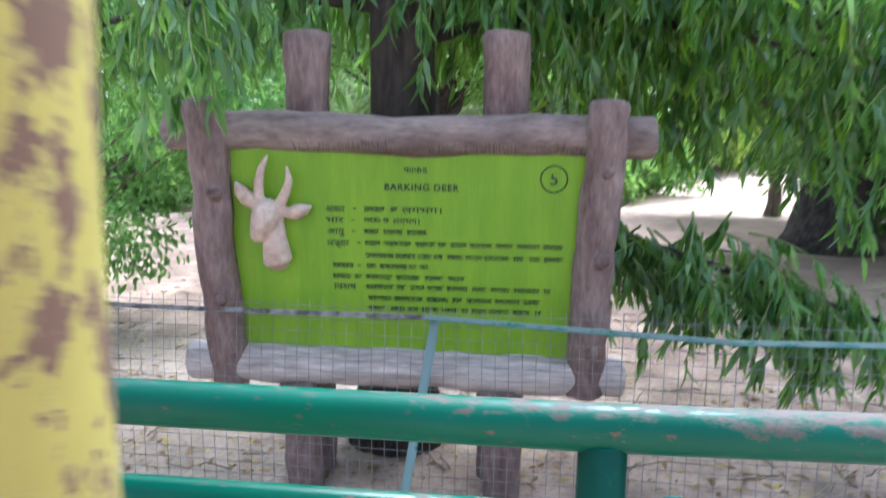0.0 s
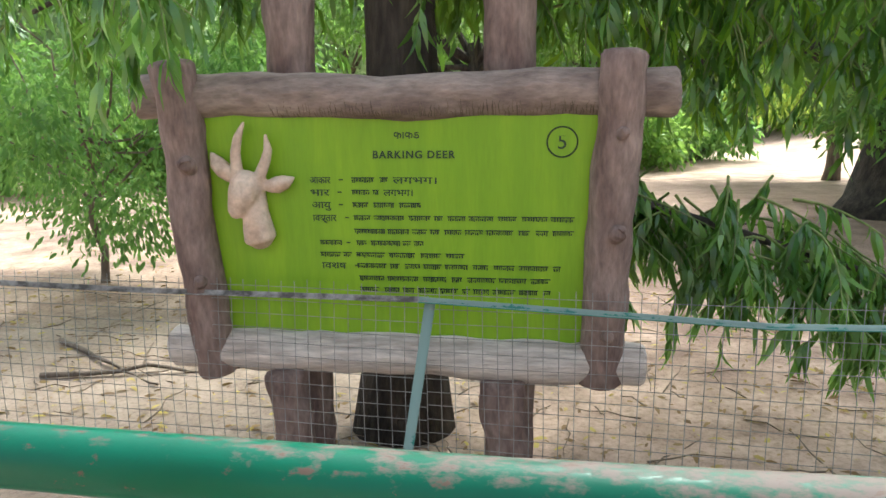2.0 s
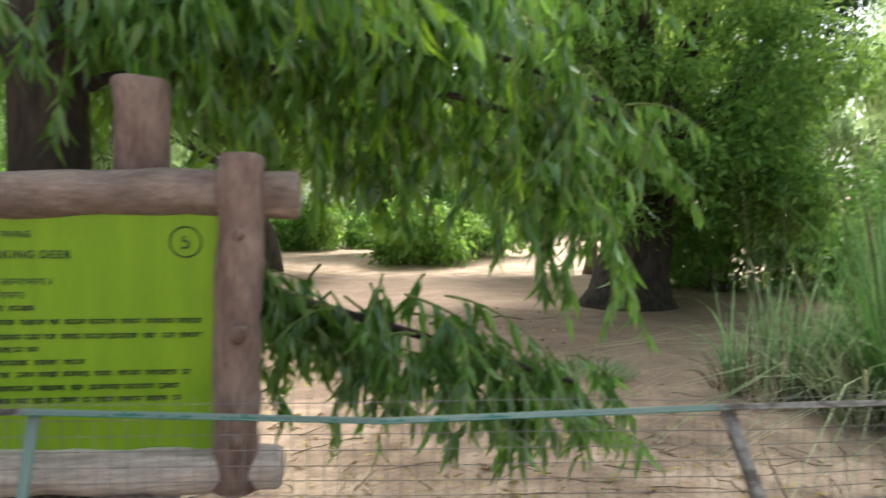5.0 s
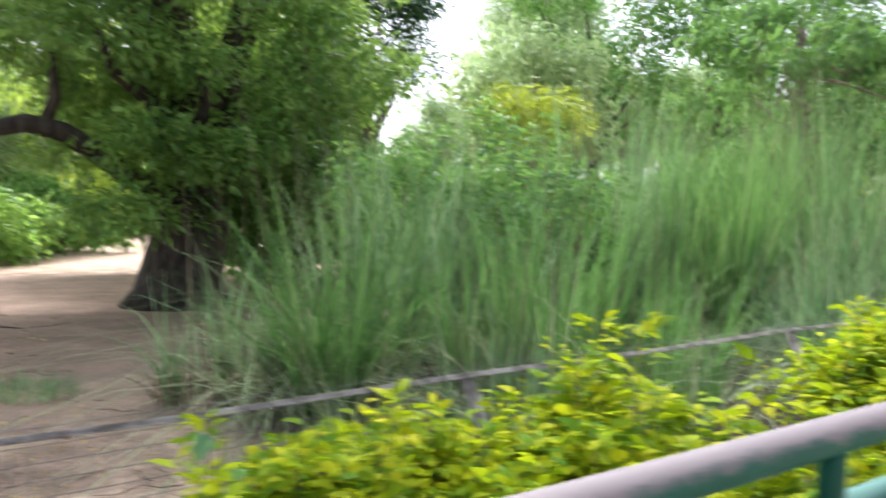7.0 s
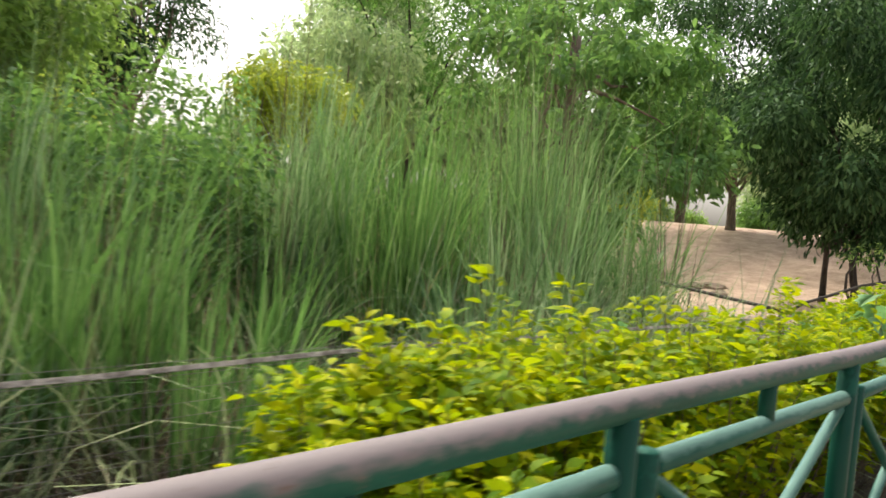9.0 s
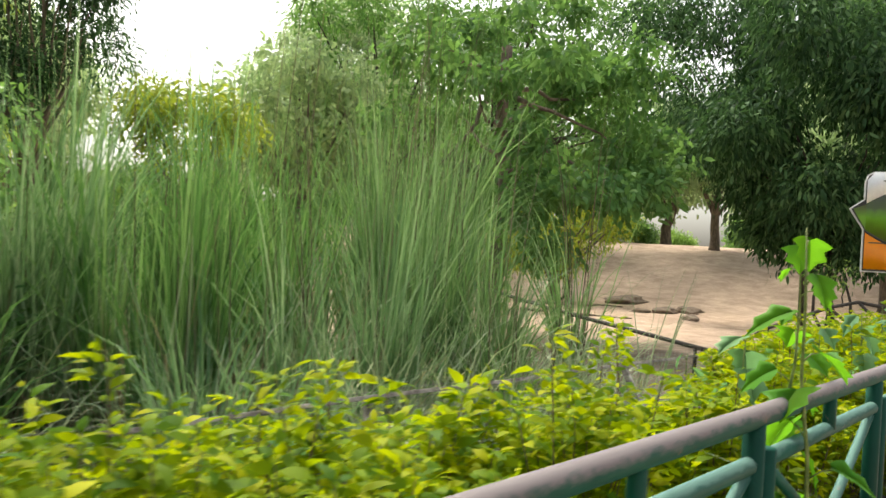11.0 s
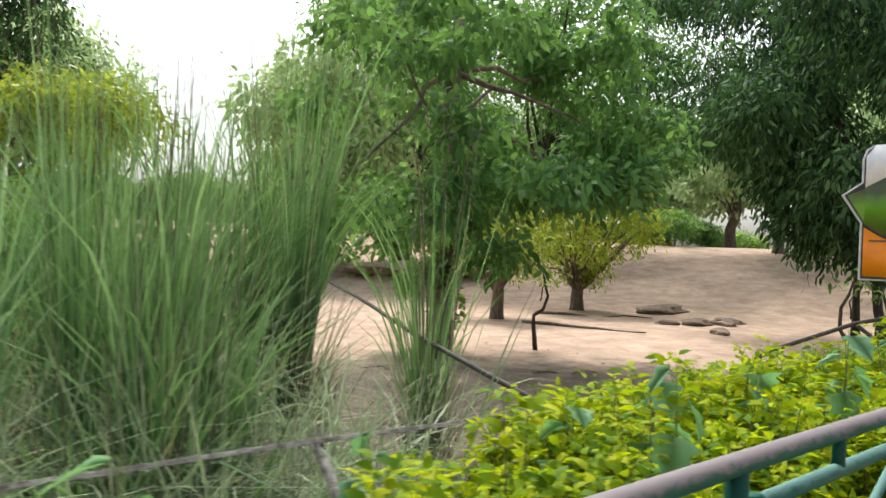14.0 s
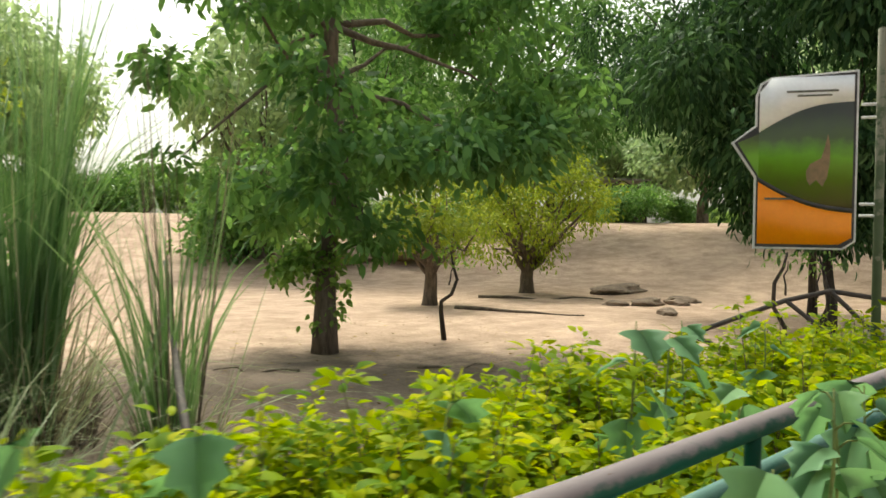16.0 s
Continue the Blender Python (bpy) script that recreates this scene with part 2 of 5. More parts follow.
GRASS_DRY = leaf_material("grass_dry", (0.22, 0.2, 0.1), (0.36, 0.32, 0.19), (0.5, 0.46, 0.32), (0.4, 0.36, 0.2), 0.3, 0.6)
LITTER = leaf_material("litter", (0.16, 0.09, 0.045), (0.30, 0.2, 0.09), (0.55, 0.45, 0.12), (0.4, 0.3, 0.1), 0.2, 0.7)
# Distance haze put into the leaf colour of the far trees.
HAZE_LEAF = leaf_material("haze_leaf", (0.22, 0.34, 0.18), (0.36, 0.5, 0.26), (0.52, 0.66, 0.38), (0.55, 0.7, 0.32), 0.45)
BOARD_GREEN = two_tone("board_green", (0.175, 0.335, 0.001), (0.215, 0.385, 0.002), 3.0, 0.55, 0.03, 0.002, (4, 4, 0.35), fine=30, vary=0.06)
LETTER = two_tone("letter", (0.012, 0.03, 0.01), (0.02, 0.05, 0.012), 30, 0.6, 0.0, 0.001)
CLAY = two_tone("clay", (0.47, 0.33, 0.24), (0.64, 0.50, 0.40), 9, 0.7, 0.2, 0.004)
YELLOW_PAINT = worn_paint("yellow_paint", (0.42, 0.35, 0.085), (0.38, 0.34, 0.16), (0.15, 0.09, 0.06), 0.5, 20.0, 0.75, 0.12, 0.0, 0.52)
SIGN_WHITE = two_tone("sign_white", (0.76, 0.78, 0.82), (0.84, 0.86, 0.9), 3, 0.4, 0.0, 0.001, vary=0.04)
SIGN_ORANGE = two_tone("sign_orange", (0.90, 0.26, 0.006), (0.94, 0.31, 0.01), 3, 0.4, 0.0, 0.001, vary=0.04)
SIGN_EDGE = two_tone("sign_edge", (0.5, 0.52, 0.53), (0.66, 0.67, 0.68), 8, 0.4, 0.0, 0.001, vary=0.04)
SIGN_BLACK = two_tone("sign_black", (0.02, 0.02, 0.022), (0.045, 0.04, 0.04), 8, 0.5, 0.0, 0.001, vary=0.04)
SIGN_DUSK = two_tone("sign_dusk", (0.06, 0.065, 0.05), (0.12, 0.115, 0.09), 6, 0.45, 0.0, 0.001, vary=0.04)


def picture_material():
    """A printed picture: dusky sky, bright grass and brown earth, with soft bounds."""
    m, n, l, b = shader("sign_picture", 0.45)
    tc = n.new("ShaderNodeTexCoord")
    sx = n.new("ShaderNodeSeparateXYZ")
    l.new(tc.outputs["Object"], sx.inputs[0])
    soft = noise_node(n, l, 9, 4)
    add = n.new("ShaderNodeMath")
    add.operation = "MULTIPLY_ADD"
    add.inputs[1].default_value = 0.16
    l.new(soft.outputs["Fac"], add.inputs[0])
    l.new(sx.outputs["Z"], add.inputs[2])
    mr = n.new("ShaderNodeMapRange")
    mr.inputs["From Min"].default_value, mr.inputs["From Max"].default_value = 1.7, 2.5
    l.new(add.outputs[0], mr.inputs["Value"])
    r = ramp(n, l, mr.outputs[0], [(0.05, (0.15, 0.12, 0.07)), (0.28, (0.12, 0.20, 0.02)), (0.5, (0.15, 0.36, 0.015)), (0.68, (0.07, 0.10, 0.03)), (0.9, (0.055, 0.06, 0.05))])
    l.new(r.outputs["Color"], b.inputs["Base Color"])
    return m


SIGN_PICTURE = picture_material()
SIGN_FAWN = two_tone("sign_fawn", (0.18, 0.13, 0.06), (0.30, 0.19, 0.10), 12, 0.45, 0.0, 0.001, vary=0.04)
POLE_GREEN = worn_paint("pole_green", (0.09, 0.12, 0.065), (0.2, 0.2, 0.15), (0.16, 0.11, 0.08), 0.57)
ROOF_GREY = two_tone("roof_grey", (0.2, 0.19, 0.18), (0.3, 0.29, 0.27), 3, 0.8, 0.1, 0.004)


# ---- small builders ----
def smooth(a, b, v):
    t = min(1.0, max(0.0, (v - a) / (b - a)))
    return t * t * (3 - 2 * t)


def terrain(x, y):
    if y < 2.0:
        return 0.0
    rise = 2.6 * smooth(24.5, 42, math.hypot(x - 8, y)) * smooth(8, 20, x)
    roll = 0.05 * noise.noise((x * 0.35, y * 0.35, 0.3)) * smooth(2.5, 5, y)
    return rise + roll + 0.5 * noise.noise((x * 0.05, y * 0.05, 4.0)) * smooth(20, 40, y)


def thing(name, loc, label, category, group="", kind="", turn=0.0):
    ob = new(name)
    ob.empty_display_size = 0.2
    ob.location = loc
    ob.rotation_euler = (0, 0, radians(turn))
    return tagged(ob, label, category, group, kind)


def part(name, me, material, parent, label="", kind=""):
    """Links a bmesh or a mesh as one mesh object under a thing or part."""
    if isinstance(me, bmesh.types.BMesh):
        bm, me = me, bpy.data.meshes.new(name)
        bm.to_mesh(me)
        bm.free()
    if material and not me.materials:
        me.materials.append(material)
    ob = new(name, me)
    ob.parent = parent
    return tagged(ob, label, kind=kind)


def arrays_mesh(name, V, tris, soft=False):
    me = bpy.data.meshes.new(name)
    V, tris = np.asarray(V, dtype=np.float32), np.asarray(tris, dtype=np.int32)
    me.vertices.add(len(V))
    me.vertices.foreach_set("co", V.ravel())
    k = tris.shape[1]
    me.loops.add(tris.size)
    me.loops.foreach_set("vertex_index", tris.ravel())
    me.polygons.add(len(tris))
    me.polygons.foreach_set("loop_start", np.arange(0, tris.size, k, dtype=np.int32))
    if soft:
        me.polygons.foreach_set("use_smooth", np.ones(len(tris), dtype=bool))
    me.update(calc_edges=True)
    return me


def unit(a):
    return a / np.maximum(np.linalg.norm(a, axis=-1, keepdims=True), 1e-6)


LANCE = np.array([(0, 0), (.3, -.5), (.3, .5), (.65, -.4), (.65, .4), (1, 0)])
OVAL = np.array([(0, 0), (.28, -.46), (.28, .46), (.68, -.44), (.68, .44), (1, 0)])
LEAF_TRIS = np.array([(0, 1, 2), (1, 3, 4), (1, 4, 2), (3, 5, 4)])


def leaves(name, P, D, N, L, W, curl=0.3, shape=LANCE):
    """One mesh of many leaves: base points P, directions D, face normals N, lengths L, widths W."""
    D = unit(D)
    S = unit(np.cross(D, N))
    N = np.cross(S, D)
    k = len(P)
    u, v = shape[:, 0][None, :, None], shape[:, 1][None, :, None]
    L, W = L[:, None, None], W[:, None, None]
    V = P[:, None] + D[:, None] * u * L + S[:, None] * v * W - N[:, None] * (curl * u * u * L) + N[:, None] * (np.abs(v) * W * 0.35)
    F = (LEAF_TRIS[None] + (np.arange(k) * 6)[:, None, None]).reshape(-1, 3)
    return arrays_mesh(name, V.reshape(-1, 3), F)


def tube(points, radii, sides=8, cap=True):
    pts = [Vector(p) for p in points]
    V, F = [], []
    ref = None
    for i, p in enumerate(pts):
        d = (pts[min(i + 1, len(pts) - 1)] - pts[max(i - 1, 0)]).normalized()
        if ref is None:
            ref = d.orthogonal().normalized()
        ref = (ref - d * ref.dot(d)).normalized()
        b = d.cross(ref)
        for k in range(sides):
            a = 2 * math.pi * k / sides
            V.append(p + (ref * math.cos(a) + b * math.sin(a)) * radii[i])
    for i in range(len(pts) - 1):
        for k in range(sides):
            a, b2 = i * sides + k, i * sides + (k + 1) % sides
            F += [(a, b2, b2 + sides), (a, b2 + sides, a + sides)]
    if cap:
        for base, flip in ((0, True), ((len(pts) - 1) * sides, False)):
            c = len(V)
            V.append(sum((V[base + k] for k in range(sides)), Vector()) / sides)
            for k in range(sides):
                f = (base + k, base + (k + 1) % sides, c)
                F.append(f[::-1] if flip else f)
    return [tuple(v) for v in V], F


def joined(name, tubes, soft=True):
    V, F = [], []
    for v, f in tubes:
        o = len(V)
        V += v
        F += [tuple(i + o for i in t) for t in f]
    return arrays_mesh(name, V, F, soft)


def pipe(a, b, r, sides=14):
    a, b = Vector(a), Vector(b)
    d = (b - a).normalized() * min(0.004, r * 0.3)
    return tube([a, a + d, b - d, b], [r * 0.86, r, r, r * 0.86], sides)


def box_bm(lo, hi, bevel=0.004):
    bm = bmesh.new()
    bmesh.ops.create_cube(bm, size=1)
    for v in bm.verts:
        v.co = Vector([(lo[i] + hi[i]) / 2 + v.co[i] * (hi[i] - lo[i]) for i in range(3)])
    if bevel:
        bmesh.ops.bevel(bm, geom=bm.edges[:], offset=bevel, segments=1, affect="EDGES")
    return bm


def wander(a, b, n, jitter, seed):
    """A bent line from a to b."""
    a, b = Vector(a), Vector(b)
    out = []
    for i in range(n):
        t = i / (n - 1)
        w = math.sin(math.pi * t) if 0 < i < n - 1 else 0
        o = Vector((noise.noise((seed, t * 3, 0)), noise.noise((seed, t * 3, 5)), noise.noise((seed, t * 3, 9))))
        out.append(a.lerp(b, t) + o * jitter * w)
    return out


def slab(outline, depth, y=0.0, bevel=0.0):
    """A flat plate in the xz plane, facing -y, with thickness."""
    bm = bmesh.new()
    f = bm.faces.new([bm.verts.new((x, y, z)) for x, z in outline])
    bm.normal_update()
    if f.normal.y > 0:
        f.normal_flip()
    back = bmesh.ops.extrude_face_region(bm, geom=[f])
    bmesh.ops.translate(bm, verts=[v for v in back["geom"] if isinstance(v, bmesh.types.BMVert)], vec=(0, -depth, 0))
    bmesh.ops.recalc_face_normals(bm, faces=bm.faces[:])
    if bevel:
        bmesh.ops.bevel(bm, geom=[e for e in bm.edges if abs(e.verts[0].co.y - e.verts[1].co.y) < 1e-6], offset=bevel, segments=1, affect="EDGES")
    return bm


# ---- the ground ----
def build_ground():
    def axis(c, near, far, n):
        t = np.linspace(-1, 1, n)
        return c + np.sign(t) * (near * np.abs(t) + (far - near) * np.abs(t) ** 5)
    xs, ys = axis(8, 45, 2500, 260), axis(12, 40, 2500, 240)
    V = [(x, y, terrain(x, y)) for y in ys for x in xs]
    nx = len(xs)
    F = [(j * nx + i, j * nx + i + 1, (j + 1) * nx + i + 1, (j + 1) * nx + i) for j in range(len(ys) - 1) for i in range(nx - 1)]
    ob = new("ground", arrays_mesh("ground", V, F, True))
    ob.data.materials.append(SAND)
    tagged(ob, "dry pale sandy ground with leaf litter", "ground", kind="structure")


build_ground()


# ---- pipe railing beside the path ----
def rail_y(x):
    for (xa, ya), (xb, yb) in zip(RAIL_LINE, RAIL_LINE[1:]):
        if x <= xb:
            break
    return ya + (yb - ya) * (x - xa) / (xb - xa)


RAIL_LINE = [(-5, 0.67), (0, 0.47), (5, 0.472), (7, 0.43), (9, 0.45), (10, 0.485), (12.2, 0.545), (13.3, 0.60), (20, 0.88)]
RAIL_Z, MID_Z = 1.05, 0.925


def build_railing():
    rail = thing("pipe_railing", (0, 0, 0), "green-painted steel pipe railing, worn to grey, beside the path", "railing")
    xs = [-4.2, -2.8, -1.39, 0.03, 1.45] + [2.875 + 1.315 * k for k in range(12)]
    for a, b in zip(xs, xs[1:]):
        a2, b2 = a + 0.12, b - 0.03
        ya, yb = rail_y(a2), rail_y(b2)
        part("mid_rail", joined("mid_rail", [pipe((a2, ya, MID_Z), (b2, yb, MID_Z), 0.024)]), RAIL_GREEN if b < 2.5 else RAIL_PALE, rail)
        part("bottom_rail", joined("bottom_rail", [pipe((a2, ya, 0.22), (b2, yb, 0.22), 0.024)]), RAIL_PALE, rail)
        c = (a + b) / 2 + 0.02
        part("stub", joined("stub", [pipe((c, rail_y(c), MID_Z), (c, rail_y(c), RAIL_Z - 0.02), 0.021)]), POST_GREEN, rail)
        for p, q in (((a2, ya, MID_Z - 0.03), (b2, yb, 0.25)), ((b2, yb + 0.006, MID_Z - 0.03), (a2, ya + 0.006, 0.25))):
            part("brace", joined("brace", [pipe(p, q, 0.017, 10)]), RAIL_PALE, rail)
    for run, mat in (([x for x in xs if x < 2], RAIL_GREEN), ([x for x in xs if x > 1.4], RAIL_FADED)):
        part("top_rail", joined("top_rail", [tube([(x, rail_y(x), RAIL_Z) for x in run], [0.030] * len(run), 20)]), mat, rail)
    for x in xs:
        y = rail_y(x)
        part("post", joined("post", [pipe((x, y, 0), (x, y, RAIL_Z - 0.015), 0.030)]), POST_GREEN, rail)
        part("panel_post", joined("panel_post", [pipe((x + 0.095, y, 0.12), (x + 0.095, y, MID_Z + 0.03), 0.028)]), POST_GREEN, rail)


build_railing()


# ---- yellow post by the path ----
def build_yellow_post():
    ob = thing("painted_post", (-0.475, 0.04, 0), "round post with peeling yellow paint and brown patches", "post")
    pts = wander((0, 0, 0), (0.01, 0, 2.9), 14, 0.02, 3.1)
    radii = [0.115 + 0.008 * noise.noise((i * 1.7, 0, 0)) for i in range(14)]
    part("shaft", joined("shaft", [tube(pts, radii, 20)]), YELLOW_PAINT, ob)


build_yellow_post()


# ---- wire fence ----
def fence_y(x):
    for (xa, ya), (xb, yb) in zip(FENCE_LINE, FENCE_LINE[1:]):
        if x <= xb:
            break
    return ya + (yb - ya) * (x - xa) / (xb - xa)


FENCE_LINE = [(-6, 2.66), (0, 2.23), (2, 2.08), (6.3, 2.24), (12, 2.16), (22, 2.1)]
FENCE_Z = 0.755


def angle_iron(a, b, w, t, side):
    """An L-section bar from a to b."""
    a, b, side = Vector(a), Vector(b), Vector(side).normalized()
    d = (b - a).normalized()
    other = d.cross(side).normalized()
    prof = [(0, 0), (w, 0), (w, t), (t, t), (t, w), (0, w)]
    V = [tuple(p + side * u + other * v) for p in (a, b) for u, v in prof]
    F = []
    for i in range(6):
        j = (i + 1) % 6
        F += [(i, j, j + 6), (i, j + 6, i + 6)]
    for o in (0, 6):
        F += [(o, o + 1, o + 2), (o, o + 2, o + 3), (o, o + 3, o + 4), (o, o + 4, o + 5)]
    return V, F


def wires(a, b, z0, z1, step, r, seed):
    """Welded mesh between two points: thin upright and level wires, slightly bent."""
    a, b = Vector((a[0], a[1], 0)), Vector((b[0], b[1], 0))
    length = (b - a).length
    d = (b - a) / length
    side = Vector((-d.y, d.x, 0))
    V, F = [], []

    def bow(u, z):
        return side * (0.02 * noise.noise((u * 1.3 + seed, z * 2, 0)))

    def strand(pts):
        o = len(V)
        for p in pts:
            for k in range(3):
                q = k * 2.094
                V.append(p + (side * math.cos(q) + (d if abs(pts[0].z - pts[-1].z) > 0.1 else Vector((0, 0, 1))) * math.sin(q)) * r)
        for i in range(len(pts) - 1):
            for k in range(3):
                e, f = o + i * 3 + k, o + i * 3 + (k + 1) % 3
                F.extend([(e, f, f + 3), (e, f + 3, e + 3)])
    n = int(length / step)
    for i in range(n + 1):
        u = min(length, i * step + 0.004 * noise.noise((i * 3.7, seed, 0)))
        strand([a + d * (u + 0.012 * noise.noise((u * 2, z * 3, seed))) + Vector((0, 0, z)) + bow(u, z) for z in np.linspace(z0, z1 + 0.012 * noise.noise((i * 2.1, 3, seed)), 4)])
    for z in np.arange(z0, z1, step):
        strand([a + d * u + Vector((0, 0, z + 0.006 * noise.noise((u, z * 9, seed)))) + bow(u, z) for u in np.linspace(0, length, 14)])
    return [tuple(v) for v in V], F


def build_fence():
    fence = thing("wire_fence", (0, 0, 0), "low welded wire fence on leaning angle-iron posts, rusty and green", "fence")
    posts = [(-4.6, 0.02, 0), (-2.45, -0.05, 0), (-0.33, -0.13, 0), (1.85, 0.28, -0.1), (4.02, 0.22, -0.25), (6.38, 0.22, -0.25), (8.28, 0.1, -0.1), (10.48, 0.26, -0.35), (11.9, 0.15, -0.2), (14.1, 0.0, 0), (16.4, 0.03, 0), (18.6, 0, 0)]
    for i, (x, lean, fore) in enumerate(posts):
        y = fence_y(x)
        mat = IRON_GREEN if x < 1 else IRON_GREY
        part("post", joined("post", [angle_iron((x + lean, y + 0.01 + fore, -0.05), (x, y, FENCE_Z + 0.01), 0.036, 0.006, (1, 0, 0))], False), mat, fence)
        if i + 1 < len(posts):
            xb = posts[i + 1][0]
            yb = fence_y(xb)
            mid = ((x + xb) / 2, (y + yb) / 2 + 0.01, FENCE_Z - (0.04 if x < 1.0 < xb else 0.012))
            part("top_rail", joined("top_rail", [angle_iron((x - 0.02, y, FENCE_Z), mid, 0.017, 0.004, (0, 0, 1)), angle_iron(mid, (xb + 0.01, yb, FENCE_Z), 0.017, 0.004, (0, 0, 1))], False), IRON_GREY if not -1 < x < 1 else IRON_GREEN, fence)
            part("wire_mesh", joined("wire_mesh", [wires((x, y + 0.012), (xb, yb + 0.012), 0.03, FENCE_Z + 0.05, 0.05, 0.0015, i * 7.0)], False), WIRE, fence, "sagging welded wire mesh", "stuff")


build_fence()


def build_cross_fence():
    """Dark pipe rails that leave the fence corner into the enclosure."""
    ob = thing("cross_rail", (11.9, 2.17, 0), "dark bent pipe rail running into the enclosure from the fence corner", "rail")
    part("rail", joined("rail", [tube(wander((0, 0, 0.76), (2.1, 6.2, 1.2), 10, 0.04, 4.4), [0.02] * 10, 8)]), IRON_DARK, ob)
    part("post", joined("post", [pipe((0.06, 0.19, -0.05), (0.06, 0.19, 0.77), 0.018, 8)]), IRON_DARK, ob)


build_cross_fence()


# ---- log-framed information board ----
def build_board():
    ob = thing("information_board", (-0.46, 2.43, 0), "lime-green painted information board in a rough cement log frame", "sign")
    lean = -0.07

    def at(x, y, z):
        return (x, y + lean * (z - 0.45), z)

    def log(name, a, b, r, mat, seed, label=""):
        a, b = Vector(a), Vector(b)
        n = 22
        pts = wander(a, b, n, 0.02, seed)
        d = (b - a).normalized()
        rad = [r * (1 + 0.09 * noise.noise((seed, i * 0.45, 0))) for i in range(n)]
        v, f = tube([pts[0] - d * 0.02, pts[0] - d * 0.014] + pts + [pts[-1] + d * 0.014, pts[-1] + d * 0.02], [rad[0] * 0.55, rad[0] * 0.86] + rad + [rad[-1] * 0.86, rad[-1] * 0.55], 32)
        v = [tuple(Vector(p) + Vector((noise.noise(Vector(p) * 9 + Vector((seed, 0, 0))), noise.noise(Vector(p) * 9 + Vector((0, seed, 0))), noise.noise(Vector(p) * 9))) * min(0.011, r * 0.14) + Vector((noise.noise(Vector(p) * 34), noise.noise(Vector(p) * 31), 0)) * min(0.004, r * 0.05)) for p in v]
        return part(name, joined(name, [(v, f)]), mat, ob, label)
    log("side_post", at(-0.695, -0.02, 0.43), at(-0.76, -0.02, 1.545), 0.076, LOG_BROWN, 1.0)
    log("side_post", at(0.72, -0.02, 0.445), at(0.765, -0.02, 1.555), 0.076, LOG_BROWN, 2.0)
    top_log = log("top_log", at(-0.91, 0.035, 1.445), at(0.93, 0.035, 1.44), 0.078, LOG_TOP, 3.0, "weathered grey-brown top log")
    log("bottom_log", at(-0.855, 0.0, 0.515), at(0.865, 0.0, 0.505), 0.078, LOG_PALE, 4.0, "pale grey bottom log")
    for x in (-0.40, 0.40):
        log("back_post", (x, 0.17, -0.05), (x - 0.01, 0.13, 1.83), 0.092, LOG_BROWN, x + 6)
        log("leg", (x + 0.015, -0.02, -0.05), (x - 0.015, -0.05, 0.435), 0.075, LOG_BROWN, x + 8)
    for x, z, r0 in ((-0.71, 1.20, 0.03), (-0.70, 0.78, 0.022), (0.75, 0.98, 0.028), (0.73, 0.62, 0.02), (0.755, 1.3, 0.018)):
        log("knot", at(x, -0.07, z), at(x + 0.01, -0.105, z + 0.012), r0, LOG_BROWN, x * 3 + z)
    w, z0, z1 = 0.74, 0.55, 1.385
    tilt = lambda bm: [setattr(v, "co", Vector(at(*v.co))) for v in bm.verts] and bm
    part("panel", tilt(box_bm((-w, 0.0, z0), (w, 0.02, z1), 0.003)), BOARD_GREEN, ob, "lime-green panel with dark lettering")

    def px(u, v):
        return -0.685 + u * 1.37, 1.365 - v * 0.795

    def bars(rects):
        bm = bmesh.new()
        for x0, za, x1, zb in rects:
            c = bmesh.ops.create_cube(bm, size=1)["verts"]
            for q in c:
                q.co = Vector(((x0 + x1) / 2 + q.co.x * (x1 - x0), -0.0015 + q.co.y * 0.003, (za + zb) / 2 + q.co.z * (zb - za)))
        return tilt(bm)
    rows = [(0.267, 0.283, 0.065, 0.392, 0.612), (0.322, 0.283, 0.06, 0.392, 0.55), (0.378, 0.285, 0.06, 0.392, 0.57),
            (0.436, 0.285, 0.075, 0.394, 0.955), (0.497, 0, 0, 0.394, 0.955), (0.55, 0.3, 0.06, 0.398, 0.575), (0.605, 0.3, 0.085, 0.396, 0.685),
            (0.655, 0.302, 0.078, 0.398, 0.925), (0.713, 0, 0, 0.402, 0.9), (0.766, 0, 0, 0.402, 0.9), (0.812, 0, 0, 0.405, 0.51)]
    r = random.Random(5)

    def words(u0, u1, v, h=0.0095):
        """Unreadable line: a head bar per word with short strokes below."""
        out, u = [], u0
        x0, z = px(u0, v)
        while u < u1 - 0.008:
            e = min(u1, u + r.uniform(0.02, 0.085))
            xa, _ = px(u, v)
            xb, _ = px(e, v)
            out.append((xa, z + h * 0.62, xb, z + h))
            x = xa + 0.003
            while x < xb - 0.004:
                wd = r.uniform(0.002, 0.005)
                out.append((x, z - h * r.uniform(0.5, 1.0), min(xb, x + wd), z + h * r.choice((0.62, 0.62, 0.1))))
                x += wd + r.uniform(0.002, 0.005)
            u = e + r.uniform(0.006, 0.014)
        return out
    def script(name, text, u0, u1, v, h):
        """A readable word in its own script, fitted between two places on the line."""
        cu = bpy.data.curves.new(name, "FONT")
        cu.body, cu.size, cu.extrude, cu.offset = text, 1.0, 0.02, 0.012
        tmp = new("tmp", cu)
        me = bpy.data.meshes.new_from_object(tmp.evaluated_get(bpy.context.evaluated_depsgraph_get()))
        bpy.data.objects.remove(tmp)
        lo = min(q.co.x for q in me.vertices)
        wide = max(q.co.x for q in me.vertices) - lo
        (xa, z), (xb, _) = px(u0, v), px(u1, v)
